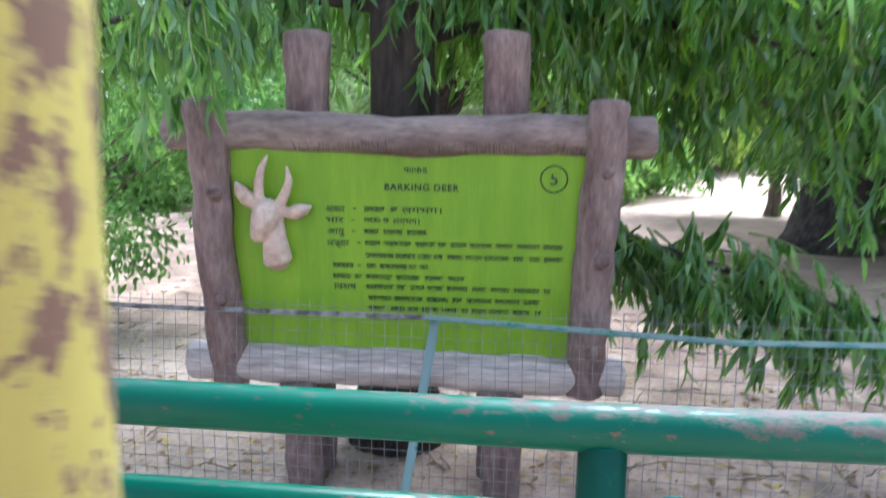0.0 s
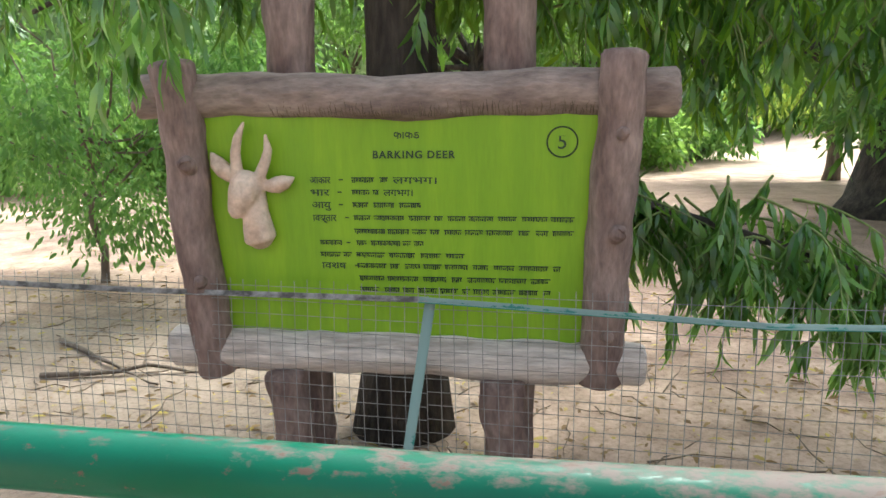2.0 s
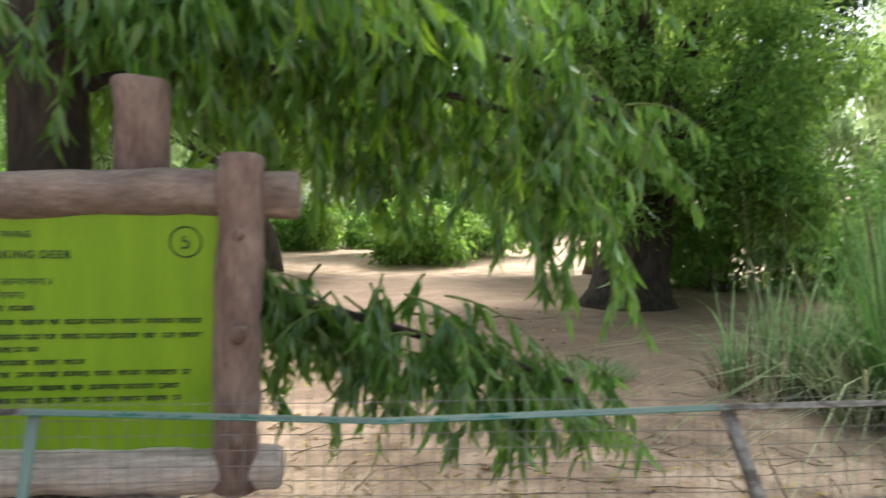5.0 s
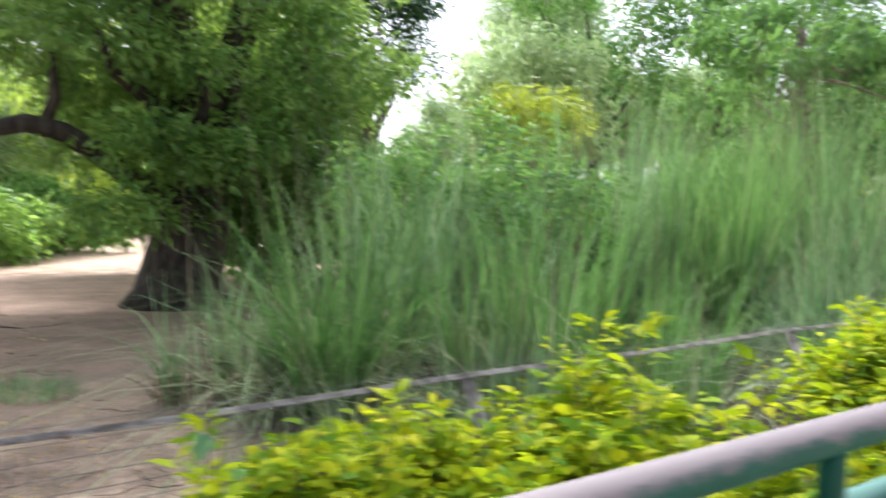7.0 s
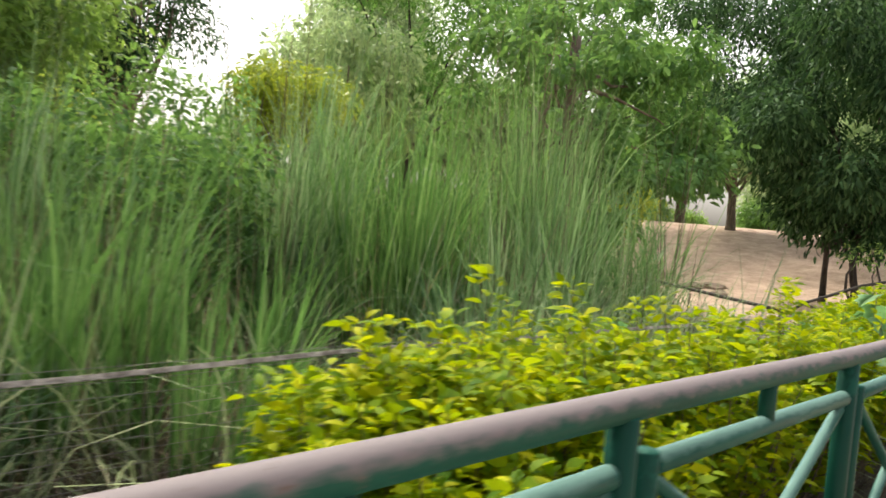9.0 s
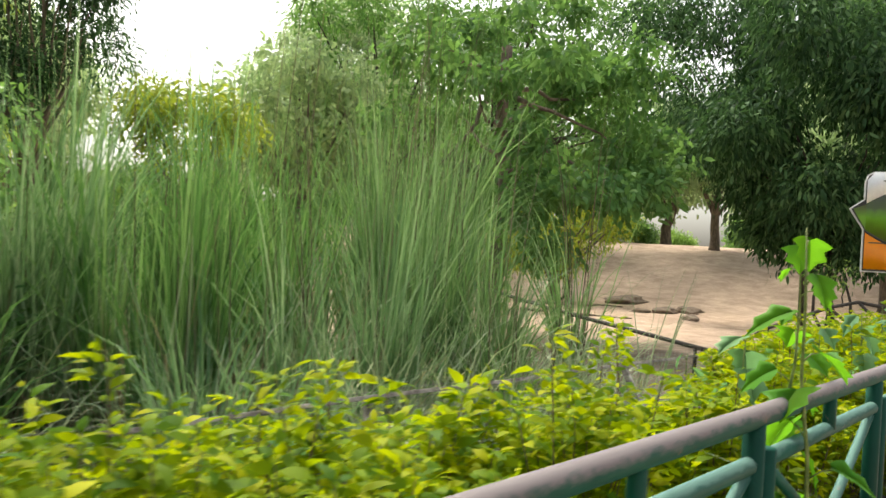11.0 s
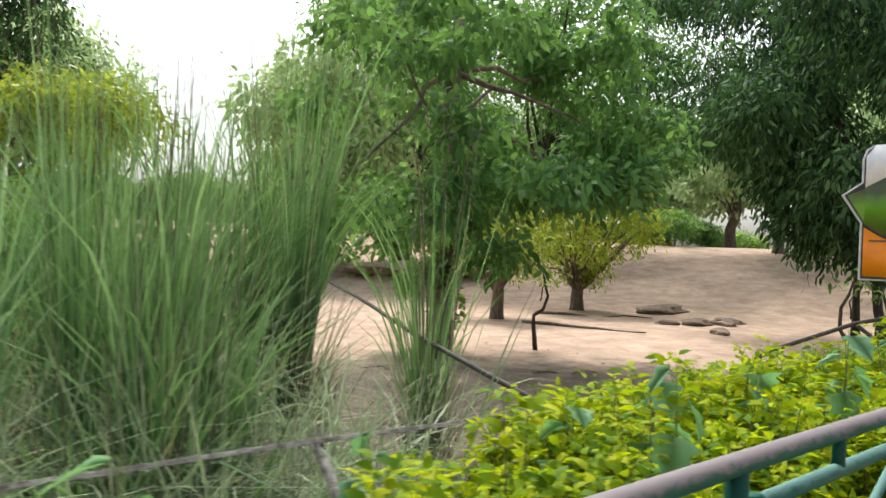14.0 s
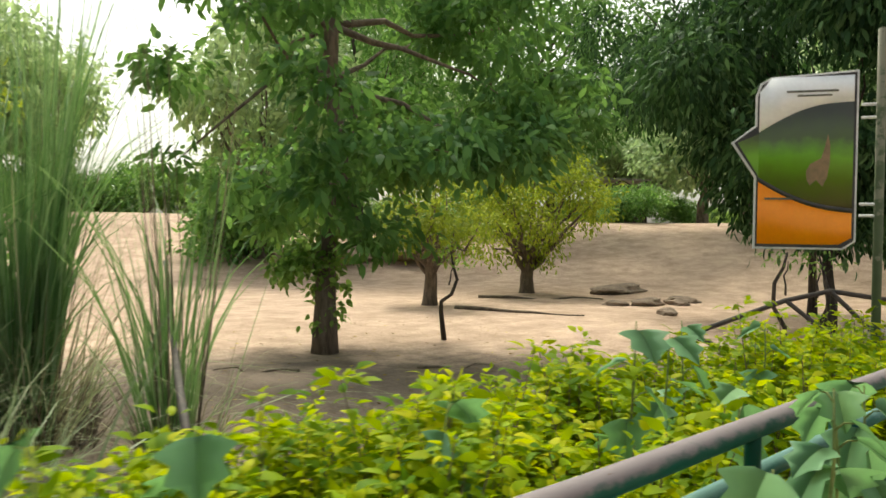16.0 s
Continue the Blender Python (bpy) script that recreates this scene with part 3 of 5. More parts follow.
        me.transform(Matrix.Translation(at(xa, -0.002, z - h * 0.55)) @ pose(0, 0, 0, 86, 0, 0) @ Matrix.Diagonal(((xb - xa) / wide, h * 1.6, 0.05, 1)) @ Matrix.Translation((-lo, 0, 0)))
        me.materials.clear()
        part(name, me, LETTER, ob)

    labels = {0: "आकार", 1: "भार", 2: "आयु", 3: "िवस्तार", 7: "िवशेष"}
    ends = {0: ("लगभग।", 0.50), 1: ("लगभग।", 0.475)}
    for i, (v, lu, lw, a, b) in enumerate(rows):
        rects = words(a, ends[i][1] - 0.012 if i in ends else b, v)
        if i in ends:
            script("line_end", ends[i][0], ends[i][1], b, v, 0.021)
        if i in labels:
            script("line_label", labels[i], lu, lu + lw * 0.85, v, 0.021)
        elif lw:
            rects += words(lu, lu + lw, v)
        if lw:
            x, z = px(lu + lw + 0.012, v)
            rects.append((x, z - 0.001, x + 0.014, z + 0.003))
        part("text_line", bars(rects), LETTER, ob, "dark painted line of unreadable writing", "stuff")
    script("heading", "काकड", 0.505, 0.572, 0.068, 0.028)

    def lettering(name, text, u, v, size, bold):
        cu = bpy.data.curves.new(name, "FONT")
        cu.space_character = 1.2
        cu.body, cu.size, cu.align_x, cu.align_y, cu.extrude, cu.offset = text, size, "CENTER", "CENTER", 0.001, bold
        tmp = new("tmp", cu)
        me = bpy.data.meshes.new_from_object(tmp.evaluated_get(bpy.context.evaluated_depsgraph_get()))
        bpy.data.objects.remove(tmp)
        x, z = px(u, v)
        me.transform(Matrix.Translation(at(x, -0.002, z)) @ pose(0, 0, 0, 90 - 4, 0, 0))
        me.materials.clear()
        part(name, me, LETTER, ob)
    lettering("title_word", "BARKING", 0.514, 0.158, 0.036, 0.0009)
    lettering("title_word", "DEER", 0.624, 0.158, 0.036, 0.0009)
    lettering("number", "5", 0.921, 0.107, 0.07, 0.0)
    x, z = px(0.921, 0.105)
    ring = [at(x + 0.05 * math.cos(a), -0.001, z + 0.05 * math.sin(a)) for a in np.linspace(0, 2 * math.pi, 33)]
    part("ring", joined("ring", [tube(ring, [0.0028] * 33, 6)]), LETTER, ob)

    # fine dark drip lines that follow the underside of the top log
    skin = BVHTree.FromPolygons([q.co for q in top_log.data.vertices], [tuple(p.vertices) for p in top_log.data.polygons])
    drips = []
    x = -0.42
    while x < 0.72:
        x += r.uniform(0.004, 0.016)
        z0, z1 = 1.36 + r.uniform(0, 0.012), 1.395 + r.uniform(-0.012, 0.03)
        line = []
        for k in range(4):
            hit = skin.ray_cast(Vector((x + 0.002 * k * r.uniform(-1, 1), -1.0, z0 + (z1 - z0) * k / 3)), Vector((0, 1, 0)))[0]
            if hit:
                line.append(hit)
        if len(line) > 2:
            drips.append(tube(line, [r.uniform(0.0012, 0.0028)] * (len(line) - 1) + [0.0008], 5))
    part("drip_stain", joined("drip_stain", drips), BARK, ob, "thin brown drip marks along the log", "stuff")

    # carved head relief: one plain shape
    def pt(pxx, pyy, y):
        xx = -0.685 + (pxx - 325) / 691 * 1.37
        return at(xx, y, 1.365 - (pyy - 190) / 378 * 0.795)
    T = [tube([pt(417, 282, -.015), pt(414, 290, -.03), pt(410, 302, -.045), pt(405, 317, -.055), pt(398, 332, -.06), pt(391, 344, -.06), pt(386, 351, -.055)], [.03, .048, .058, .054, .042, .031, .014], 16),
         tube([pt(417, 295, -.01), pt(419, 320, -.02), pt(421, 345, -.025), pt(424, 370, -.03), pt(427, 390, -.03), pt(429, 403, -.02)], [.04, .043, .046, .054, .058, .03], 16),
         tube([pt(397, 300, -.03), pt(395, 275, -.04), pt(396, 245, -.045), pt(402, 220, -.045), pt(413, 194, -.03)], [.022, .022, .019, .016, .006], 10),
         tube([pt(430, 300, -.03), pt(438, 280, -.04), pt(450, 258, -.045), pt(456, 240, -.045), pt(450, 214, -.03)], [.022, .022, .019, .016, .006], 10),
         tube([pt(392, 294, -.03), pt(382, 286, -.033), pt(370, 274, -.033), pt(357, 261, -.03), pt(344, 243, -.02)], [.008, .022, .032, .028, .004], 10),
         tube([pt(438, 303, -.03), pt(450, 301, -.033), pt(466, 298, -.033), pt(482, 293, -.03), pt(497, 286, -.02)], [.008, .022, .032, .026, .004], 10)]
    relief = part("relief", joined("relief", T), CLAY, ob, "tan moulded animal head relief")
    blend = relief.modifiers.new("blend", "REMESH")
    blend.mode, blend.voxel_size, blend.use_smooth_shade = "VOXEL", 0.005, True
    even = relief.modifiers.new("even", "SMOOTH")
    even.factor, even.iterations = 0.5, 5


build_board()


# ---- trees ----
def crown_points(centres, radii, count, r, flat=0.75):
    """Leaf base points in soft clumps, thicker at the clump's skin."""
    centres, radii = np.asarray(centres), np.asarray(radii)
    share = radii ** 2 / np.sum(radii ** 2)
    pick = r.choice(len(centres), count, p=share)
    d = unit(r.normal(size=(count, 3)))
    rad = radii[pick] * np.clip(r.normal(0.85, 0.22, count), 0.15, 1.35)
    out = d * rad[:, None]
    out[:, 2] *= flat
    return centres[pick] + out, d


def leaf_cloud(name, centres, radii, count, size, r, droop=0.5, aspect=0.32, shape=OVAL, flat=0.75, twig=4, floor=-9.0):
    """Sprigs of a few leaves each."""
    P, d = crown_points(centres, radii, count // twig, r, flat)
    keep = P[:, 2] > floor
    P, d = P[keep], d[keep]
    P = np.repeat(P, twig, 0) + r.normal(0, size * 0.7, (len(P) * twig, 3))
    d = np.repeat(d, twig, 0)
    D = d + r.normal(0, 0.7, d.shape) + np.array([0, 0, -droop])
    N = unit(r.normal(0, 0.8, d.shape) + np.array([0, 0, 0.9]))
    L = size * r.uniform(0.65, 1.35, len(P))
    return leaves(name, P, D, N, L, L * aspect, 0.25, shape)


def spread_clumps(centre, radii, n, size, r):
    C = unit(r.normal(size=(n, 3))) * (r.uniform(0.25, 1.0, (n, 1)) ** 0.5)
    C = np.asarray(centre) + C * np.asarray(radii)
    return C, size * r.uniform(0.6, 1.3, n)


def limb_tubes(base, fork, centres, r0, seed, twigs=True):
    T = []
    base, fork = Vector(base), Vector(fork)
    trunk = wander(base, fork, 8, 0.25 * (fork - base).length * 0.3, seed)
    flare = [1.55, 1.15, 1.0, 0.95, 0.9, 0.85, 0.8, 0.75]
    T.append(tube(trunk, [r0 * f for f in flare], 12))
    for i, c in enumerate(centres):
        t = 0.6 + 0.4 * ((i * 0.618) % 1)
        s = trunk[min(7, int(t * 7))]
        T.append(tube(wander(s, c, 6, 0.4, seed + i), [r0 * 0.42 * k for k in (1, 0.8, 0.6, 0.45, 0.3, 0.12)], 6))
    return T


def tree(name, loc, label, height, fork, trunk_r, radii, clumps, clump_r, count, size, leaf, bark, seed, droop=0.5, aspect=0.32, shape=OVAL, centre_z=None, lean=(0, 0), group="", shift=(0, 0), floor=-9.0, flat=0.75, lift=None):
    ob = thing(name, (loc[0], loc[1], terrain(*loc)), label, "tree", group)
    r = np.random.default_rng(seed)
    cz = centre_z if centre_z is not None else height - radii[2]
    C, R = spread_clumps((lean[0] + shift[0], lean[1] + shift[1], cz), radii, clumps, clump_r, r)
    if lift:
        C[:, 2] = np.where(C[:, 0] > 0.3, np.maximum(C[:, 2], lift + 0.3 * np.maximum(0, C[:, 0] - 0.8) + 0.15 * r.uniform(0, 1, clumps)), C[:, 2])
    part("trunk", joined("trunk", limb_tubes((0, 0, -0.15), (lean[0], lean[1], fork), C[:: max(1, clumps // 14)], trunk_r, seed * 0.37)), bark, ob)
    part("crown", leaf_cloud("crown", C, R, count, size, r, droop, aspect, shape, flat, floor=floor), leaf, ob)
    return ob


def strands(starts, ends, per, leaf_len, r, sag=0.25):
    """Drooping leafy twigs: leaf arrays and twig tubes."""
    P, D, N, T = [], [], [], []
    for s, e in zip(starts, ends):
        s, e = np.array(s), np.array(e)
        mid = (s + e) / 2 + np.array([0, 0, sag * np.linalg.norm(e - s) * 0.5]) + r.normal(0, 0.05, 3)
        ts = np.linspace(0, 1, 7)[:, None]
        line = (1 - ts) ** 2 * s + 2 * ts * (1 - ts) * mid + ts ** 2 * e
        T.append(tube([tuple(p) for p in line], list(np.linspace(0.007, 0.002, 7)), 5, False))
        t = r.uniform(0.08, 1.0, per)[:, None]
        p = (1 - t) ** 2 * s + 2 * t * (1 - t) * mid + t ** 2 * e
        tang = unit(2 * (1 - t) * (mid - s) + 2 * t * (e - mid))
        side = unit(np.cross(tang, np.array([0, 0, 1.0])) + 1e-3) * r.choice([-1, 1], (per, 1))
        d = tang * 0.5 + side * r.uniform(0.1, 0.8, (per, 1)) + np.array([0, 0, -1]) * r.uniform(0.5, 1.5, (per, 1)) + r.normal(0, 0.15, (per, 3))
        P.append(p)
        D.append(d)
        N.append(side * 0.5 + r.normal(0, 0.6, (per, 3)) + np.array([0, -0.3, 0.4]))
    P, D, N = map(np.concatenate, (P, D, N))
    L = leaf_len * r.uniform(0.6, 1.25, len(P))
    return (P, D, N, L), T


def build_mast_tree():
    """The tree with long drooping leaves behind the board."""
    ob = thing("mast_tree", (-0.55, 2.95, terrain(-0.55, 2.95)), "dark-trunked tree with long drooping glossy leaves behind the board", "tree")
    r = np.random.default_rng(11)
    T = [tube(wander((0, 0, -0.1), (0.05, 0.05, 4.6), 12, 0.1, 2.0), [0.25, 0.185, 0.165, 0.155, 0.15, 0.145, 0.14, 0.13, 0.12, 0.11, 0.1, 0.09], 16)]
    boughs = [((0.02, 0, 1.28), (1.0, 0.05, 1.03), (2.15, -0.1, 0.67)), ((0.02, 0, 1.85), (1.0, 0.3, 2.2), (2.35, 0.35, 1.75)), ((0, 0, 2.2), (1.2, 0.4, 2.5), (2.55, 0.6, 1.95)),
              ((0, 0, 2.0), (-0.9, 0.1, 2.2), (-1.7, 0.1, 1.85)), ((0, 0, 2.6), (-0.5, -0.2, 2.7), (-1.0, -0.4, 2.4)), ((0, 0, 2.5), (0.6, -0.3, 2.6), (1.3, -0.4, 2.3)), ((0, 0, 3), (0.2, 1, 3.2), (0.4, 2, 2.8)),
              ((0, 0, 3.0), (1.3, 0.6, 3.3), (2.7, 1.0, 2.7)), ((0, 0, 2.2), (1.0, 0.9, 2.5), (2.0, 1.2, 1.9))]
    for a, b, c in boughs:
        pts = [tuple((1 - t) ** 2 * np.array(a) + 2 * t * (1 - t) * np.array(b) + t * t * np.array(c)) for t in np.linspace(0, 1, 9)]
        T.append(tube(pts, list(np.linspace(0.035, 0.01, 9)), 7))
    part("trunk", joined("trunk", T), BARK_DARK, ob)
    S, E = [], []
    dense = [155, 44, 44, 30, 26, 34, 22, 36, 36]
    for (a, b, c), n in zip(boughs, dense):
        for _ in range(n):
            t = r.uniform(0.18, 1.02)
            p = (1 - t) ** 2 * np.array(a) + 2 * t * (1 - t) * np.array(b) + t * t * np.array(c)
            p = p + r.normal(0, 0.08 if a[2] < 1.6 else 0.13, 3)
            d = np.array([r.normal(0, 0.22), r.normal(0, 0.22), -r.uniform(0.12, 0.45)]) + np.array([c[0] - a[0], c[1] - a[1], 0]) * 0.06
            if a[2] < 1.6:
                d = d * np.array([0.8, 0.8, 0.8])
            if -0.95 < p[0] < 1.05 and min(p[1], p[1] + d[1]) < -0.26 and p[2] + d[2] < 1.62:
                continue
            S.append(p)
            E.append(p + d)
    for x0, x1, y0, z0, n in ((-0.75, 0.85, -0.12, 2.15, 26), (-1.5, -0.7, -0.35, 2.1, 12), (-0.68, -0.45, -0.9, 1.86, 9), (0.7, 2.2, 0.0, 2.1, 26), (-2.6, -1.2, 0.5, 2.2, 16), (2.0, 2.4, 0.1, 1.9, 8), (1.95, 2.35, 0.05, 1.6, 8), (2.0, 2.35, 0.0, 1.3, 6), (1.0, 2.3, 0.3, 1.75, 30)):
        for _ in range(n):
            p = np.array([r.uniform(x0, x1), y0 + r.normal(0, 0.12), z0 + r.uniform(-0.1, 0.25)])
            S.append(p)
            E.append(p + np.array([r.normal(0, 0.12), r.normal(0, 0.1), -r.uniform(0.25, 0.5)]))
    (P, D, N, L), tw = strands(S, E, 30, 0.125, r)
    part("twigwork", joined("twigwork", tw), STEM_GREEN, ob, kind="stuff")
    # Leaves on the right-hand boughs that take the painted sunlight.
    sunlit = (P[:, 0] > 0.85 + r.normal(0, 0.3, len(P))) & (P[:, 0] < 2.0 + r.normal(0, 0.2, len(P))) & (P[:, 2] > 1.45 + r.normal(0, 0.25, len(P))) & (r.uniform(0, 1, len(P)) < 0.36)
    part("crown", leaves("crown", P[~sunlit], D[~sunlit], N[~sunlit], L[~sunlit], L[~sunlit] * 0.18, 0.5, LANCE), LEAF_MAST, ob)
    part("young_crown", leaves("young_crown", P[sunlit], D[sunlit], N[sunlit], L[sunlit], L[sunlit] * 0.18, 0.5, LANCE), LEAF_MAST_LIT, ob, "bright green leaves with sunlight put into their colour")
    C, R = spread_clumps((0.85, 0.45, 2.45), (1.4, 0.6, 0.7), 46, 0.24, r)
    part("upper_crown", leaf_cloud("upper_crown", C, R, 7000, 0.15, r, 1.8, 0.2, LANCE, floor=1.72), LEAF_MAST, ob)
    # the high crown, which shades the board
    C, R = spread_clumps((0.6, 0.9, 4.3), (2.6, 1.6, 1.1), 26, 0.6, r)
    part("high_crown", leaf_cloud("high_crown", C, R, 5000, 0.18, r, 1.2, 0.2, LANCE), LEAF_MAST, ob)


build_mast_tree()

neem = tree("neem_tree", (5.0, 10.9), "large old tree with a thick dark flaring trunk and dense crown", 7.5, 2.2, 0.58, (3.2, 2.7, 3.4), 130, 0.6, 50000, 0.125, LEAF_NEEM, BARK_DARK, 21, 0.35, 0.36, centre_z=4.4, lean=(0.3, 0.2), floor=1.15, flat=0.5)
part("low_limb", joined("low_limb", [tube([(-0.1, -0.2, 1.5), (-0.6, -0.5, 1.75), (-1.15, -0.7, 2.1), (-1.6, -0.8, 2.35), (-2.0, -0.85, 2.42), (-2.6, -0.95, 2.25), (-3.2, -1.0, 2.05)], [0.2, 0.17, 0.15, 0.13, 0.12, 0.1, 0.08], 10),
                                     tube([(-1.8, -0.83, 2.4), (-1.68, -0.85, 2.75), (-1.72, -0.9, 3.3)], [0.09, 0.07, 0.05], 8)]), BARK_DARK, neem, "dark arching low limb")
r_low = np.random.default_rng(59)
C_low = np.array([(1.9 * math.cos(a) + 0.4, 1.5 * math.sin(a) - 0.2, 2.1 + 0.55 * math.sin(a * 3.1)) for a in np.linspace(-2.6, 1.6, 26)]) + r_low.normal(0, 0.3, (26, 3))
part("hanging_crown", leaf_cloud("hanging_crown", C_low, r_low.uniform(0.35, 0.7, 26), 15000, 0.125, r_low, 0.4, 0.36, flat=0.5, floor=1.05), LEAF_NEEM, neem, "low hanging sprays about the trunk")
# High crown added out of view, with its limbs, to shade the sand.
r_high = np.random.default_rng(58)
C_high, R_high = spread_clumps((-1.0, -4.2, 6.4), (2.1, 2.0, 0.5), 34, 0.65, r_high)
part("overhead_crown", leaf_cloud("overhead_crown", C_high, R_high, 7000, 0.24, r_high, 0.9), LEAF_NEEM, neem, "added high branches, out of view, that shade the sand")
part("shading_limb", joined("shading_limb", [tube(wander((0.2, 0.1, 2.6), tuple(q), 7, 0.4, 3.0 + k), [0.16, 0.14, 0.12, 0.1, 0.07, 0.05, 0.02], 8) for k, q in enumerate(C_high[::9])]), BARK_DARK, neem)
tree("shade_tree", (-1.4, 18.0), "spreading tree with a bare grey trunk on shaded ground", 7.5, 3.2, 0.26, (4.2, 3.0, 2.2), 70, 0.75, 24000, 0.16, LEAF_NEEM, BARK_DARK, 36, 0.4, 0.36, centre_z=4.8, lean=(-0.2, 0.1), floor=2.1, flat=0.5)
slender = tree("slender_tree", (16.0, 8.0), "slender tree with an ivy-wrapped dark trunk and layered leafy crown", 8.0, 5.2, 0.13, (3.3, 2.4, 3.0), 84, 0.4, 14000, 0.175, LEAF_DEEP, BARK, 22, 0.9, 0.42, centre_z=3.8, lean=(0.15, 0.1), flat=0.38, floor=1.4, shift=(0.65, -0.25), lift=2.45)
part("ivy", leaf_cloud("ivy", [(0.0, -0.05, 0.5), (0.02, 0, 0.9), (0.0, 0, 1.25), (-0.25, 0, 1.3), (0.05, 0, 1.7), (-0.5, 0.1, 1.15)], [0.2, 0.22, 0.25, 0.25, 0.25, 0.22], 1100, 0.1, np.random.default_rng(4), 0.6, 0.6), LEAF_NEEM, slender, "ivy climbing the trunk")
tree("leaning_tree", (27.3, 6.4), "dark thin-stemmed tree whose high branches meet its neighbours", 10.5, 3.6, 0.08, (3.4, 2.6, 3.4), 54, 0.6, 14000, 0.18, LEAF_DARK, BARK_DARK, 35, 1.2, 0.3, centre_z=7.0, floor=3.5, shift=(-0.6, 2.6))
tree("small_tree", (21.6, 12.6), "small tree with sparse yellowing leaves on the sand", 3.2, 1.3, 0.16, (1.4, 1.2, 1.1), 16, 0.5, 4200, 0.13, LEAF_YELLOW, BARK, 23, centre_z=2.1)
tree("yellow_tree", (26.6, 14.2), "small round tree with yellow-green leaves on the sand", 4.0, 1.2, 0.2, (2.2, 2.0, 1.5), 24, 0.7, 9000, 0.14, LEAF_YELLOW, BARK, 24, centre_z=2.6)
tree("dark_tree", (24.1, 4.8), "broad dark tree whose branches hang almost to the sand", 8.5, 2.4, 0.09, (3.3, 2.7, 3.5), 70, 0.75, 40000, 0.19, LEAF_DARK, BARK_DARK, 25, 1.5, 0.3, centre_z=4.9, lean=(0.3, 0.1), floor=1.0)
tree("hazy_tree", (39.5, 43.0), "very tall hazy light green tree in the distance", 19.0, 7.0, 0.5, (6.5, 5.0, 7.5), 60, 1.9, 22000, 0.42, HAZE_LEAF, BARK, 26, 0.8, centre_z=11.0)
tree("grey_tree", (10.7, 16.2), "tree with dark grey-green leaves behind the grass", 8.2, 3.2, 0.16, (1.8, 1.8, 2.5), 50, 0.58, 16000, 0.13, LEAF_DARK, BARK, 34, 0.8, centre_z=5.9)
tree("tall_tree", (35.0, 23.5), "tall tree with a dense dark green crown above the sand", 15.0, 6.0, 0.32, (7.0, 5.5, 5.2), 60, 1.1, 18000, 0.30, LEAF_DEEP, BARK_DARK, 31, 0.8, centre_z=9.0, shift=(2.2, -2.5))
tree("tall_tree", (42.0, 10.5), "tall tree with a dense dark green crown above the sand", 15.0, 6.0, 0.32, (6.0, 4.0, 5.2), 56, 1.1, 18000, 0.30, LEAF_DEEP, BARK_DARK, 32, 0.8, centre_z=9.2)
tree("tall_tree", (28.5, 26.0), "tall tree with a loose green crown above the sand", 14.0, 5.5, 0.28, (5.0, 3.6, 5.0), 46, 1.0, 11000, 0.28, LEAF_DEEP, BARK_DARK, 33, 0.8, centre_z=8.6)
tree("golden_tree", (11.4, 10.6), "shrubby tree with yellow-green leaves behind the tall grass", 4.4, 1.6, 0.08, (1.0, 0.8, 0.5), 16, 0.32, 4200, 0.12, LEAF_YELLOW, BARK, 28, centre_z=3.2)
tree("weeping_bush", (-3.7, 5.6), "slender tree with fine drooping grey-green leaves", 4.0, 1.4, 0.032, (2.5, 1.4, 1.9), 70, 0.42, 34000, 0.068, LEAF_MID, BARK, 29, 1.3, 0.36, OVAL, centre_z=2.4)
tree("bamboo_tree", (6.4, 17.0), "tree with bright green narrow leaves hanging behind the board", 8.0, 3.0, 0.14, (4.2, 2.2, 2.8), 50, 0.9, 18000, 0.22, LEAF_LIGHT, BARK, 30, 1.5, 0.2, LANCE, centre_z=4.6)


def build_sapling(x, y, h, seed):
    ob = thing("sapling", (x, y, terrain(x, y)), "thin bare dark sapling stem on the sand", "sapling")
    part("stem", joined("stem", [tube(wander((0, 0, -0.05), (0.1, 0, h), 8, 0.25, seed), [0.045, 0.04, 0.035, 0.03, 0.028, 0.025, 0.02, 0.012], 7), tube(wander((0.07, 0, h * 0.62), (0.24, 0.05, h * 0.92), 5, 0.05, seed + 3), [0.014, 0.012, 0.01, 0.007, 0.004], 6)]), BARK_DARK, ob)
    r = np.random.default_rng(int(seed * 10))
    part("foliage", leaf_cloud("foliage", [(0.2, 0, h)], [0.3], 90, 0.08, r), LEAF_NEEM, ob)


for args in ((18.1, 8.0, 1.35, 1.5), (20.2, 3.85, 1.45, 2.5), (20.55, 3.6, 1.4, 3.5)):
    build_sapling(*args)


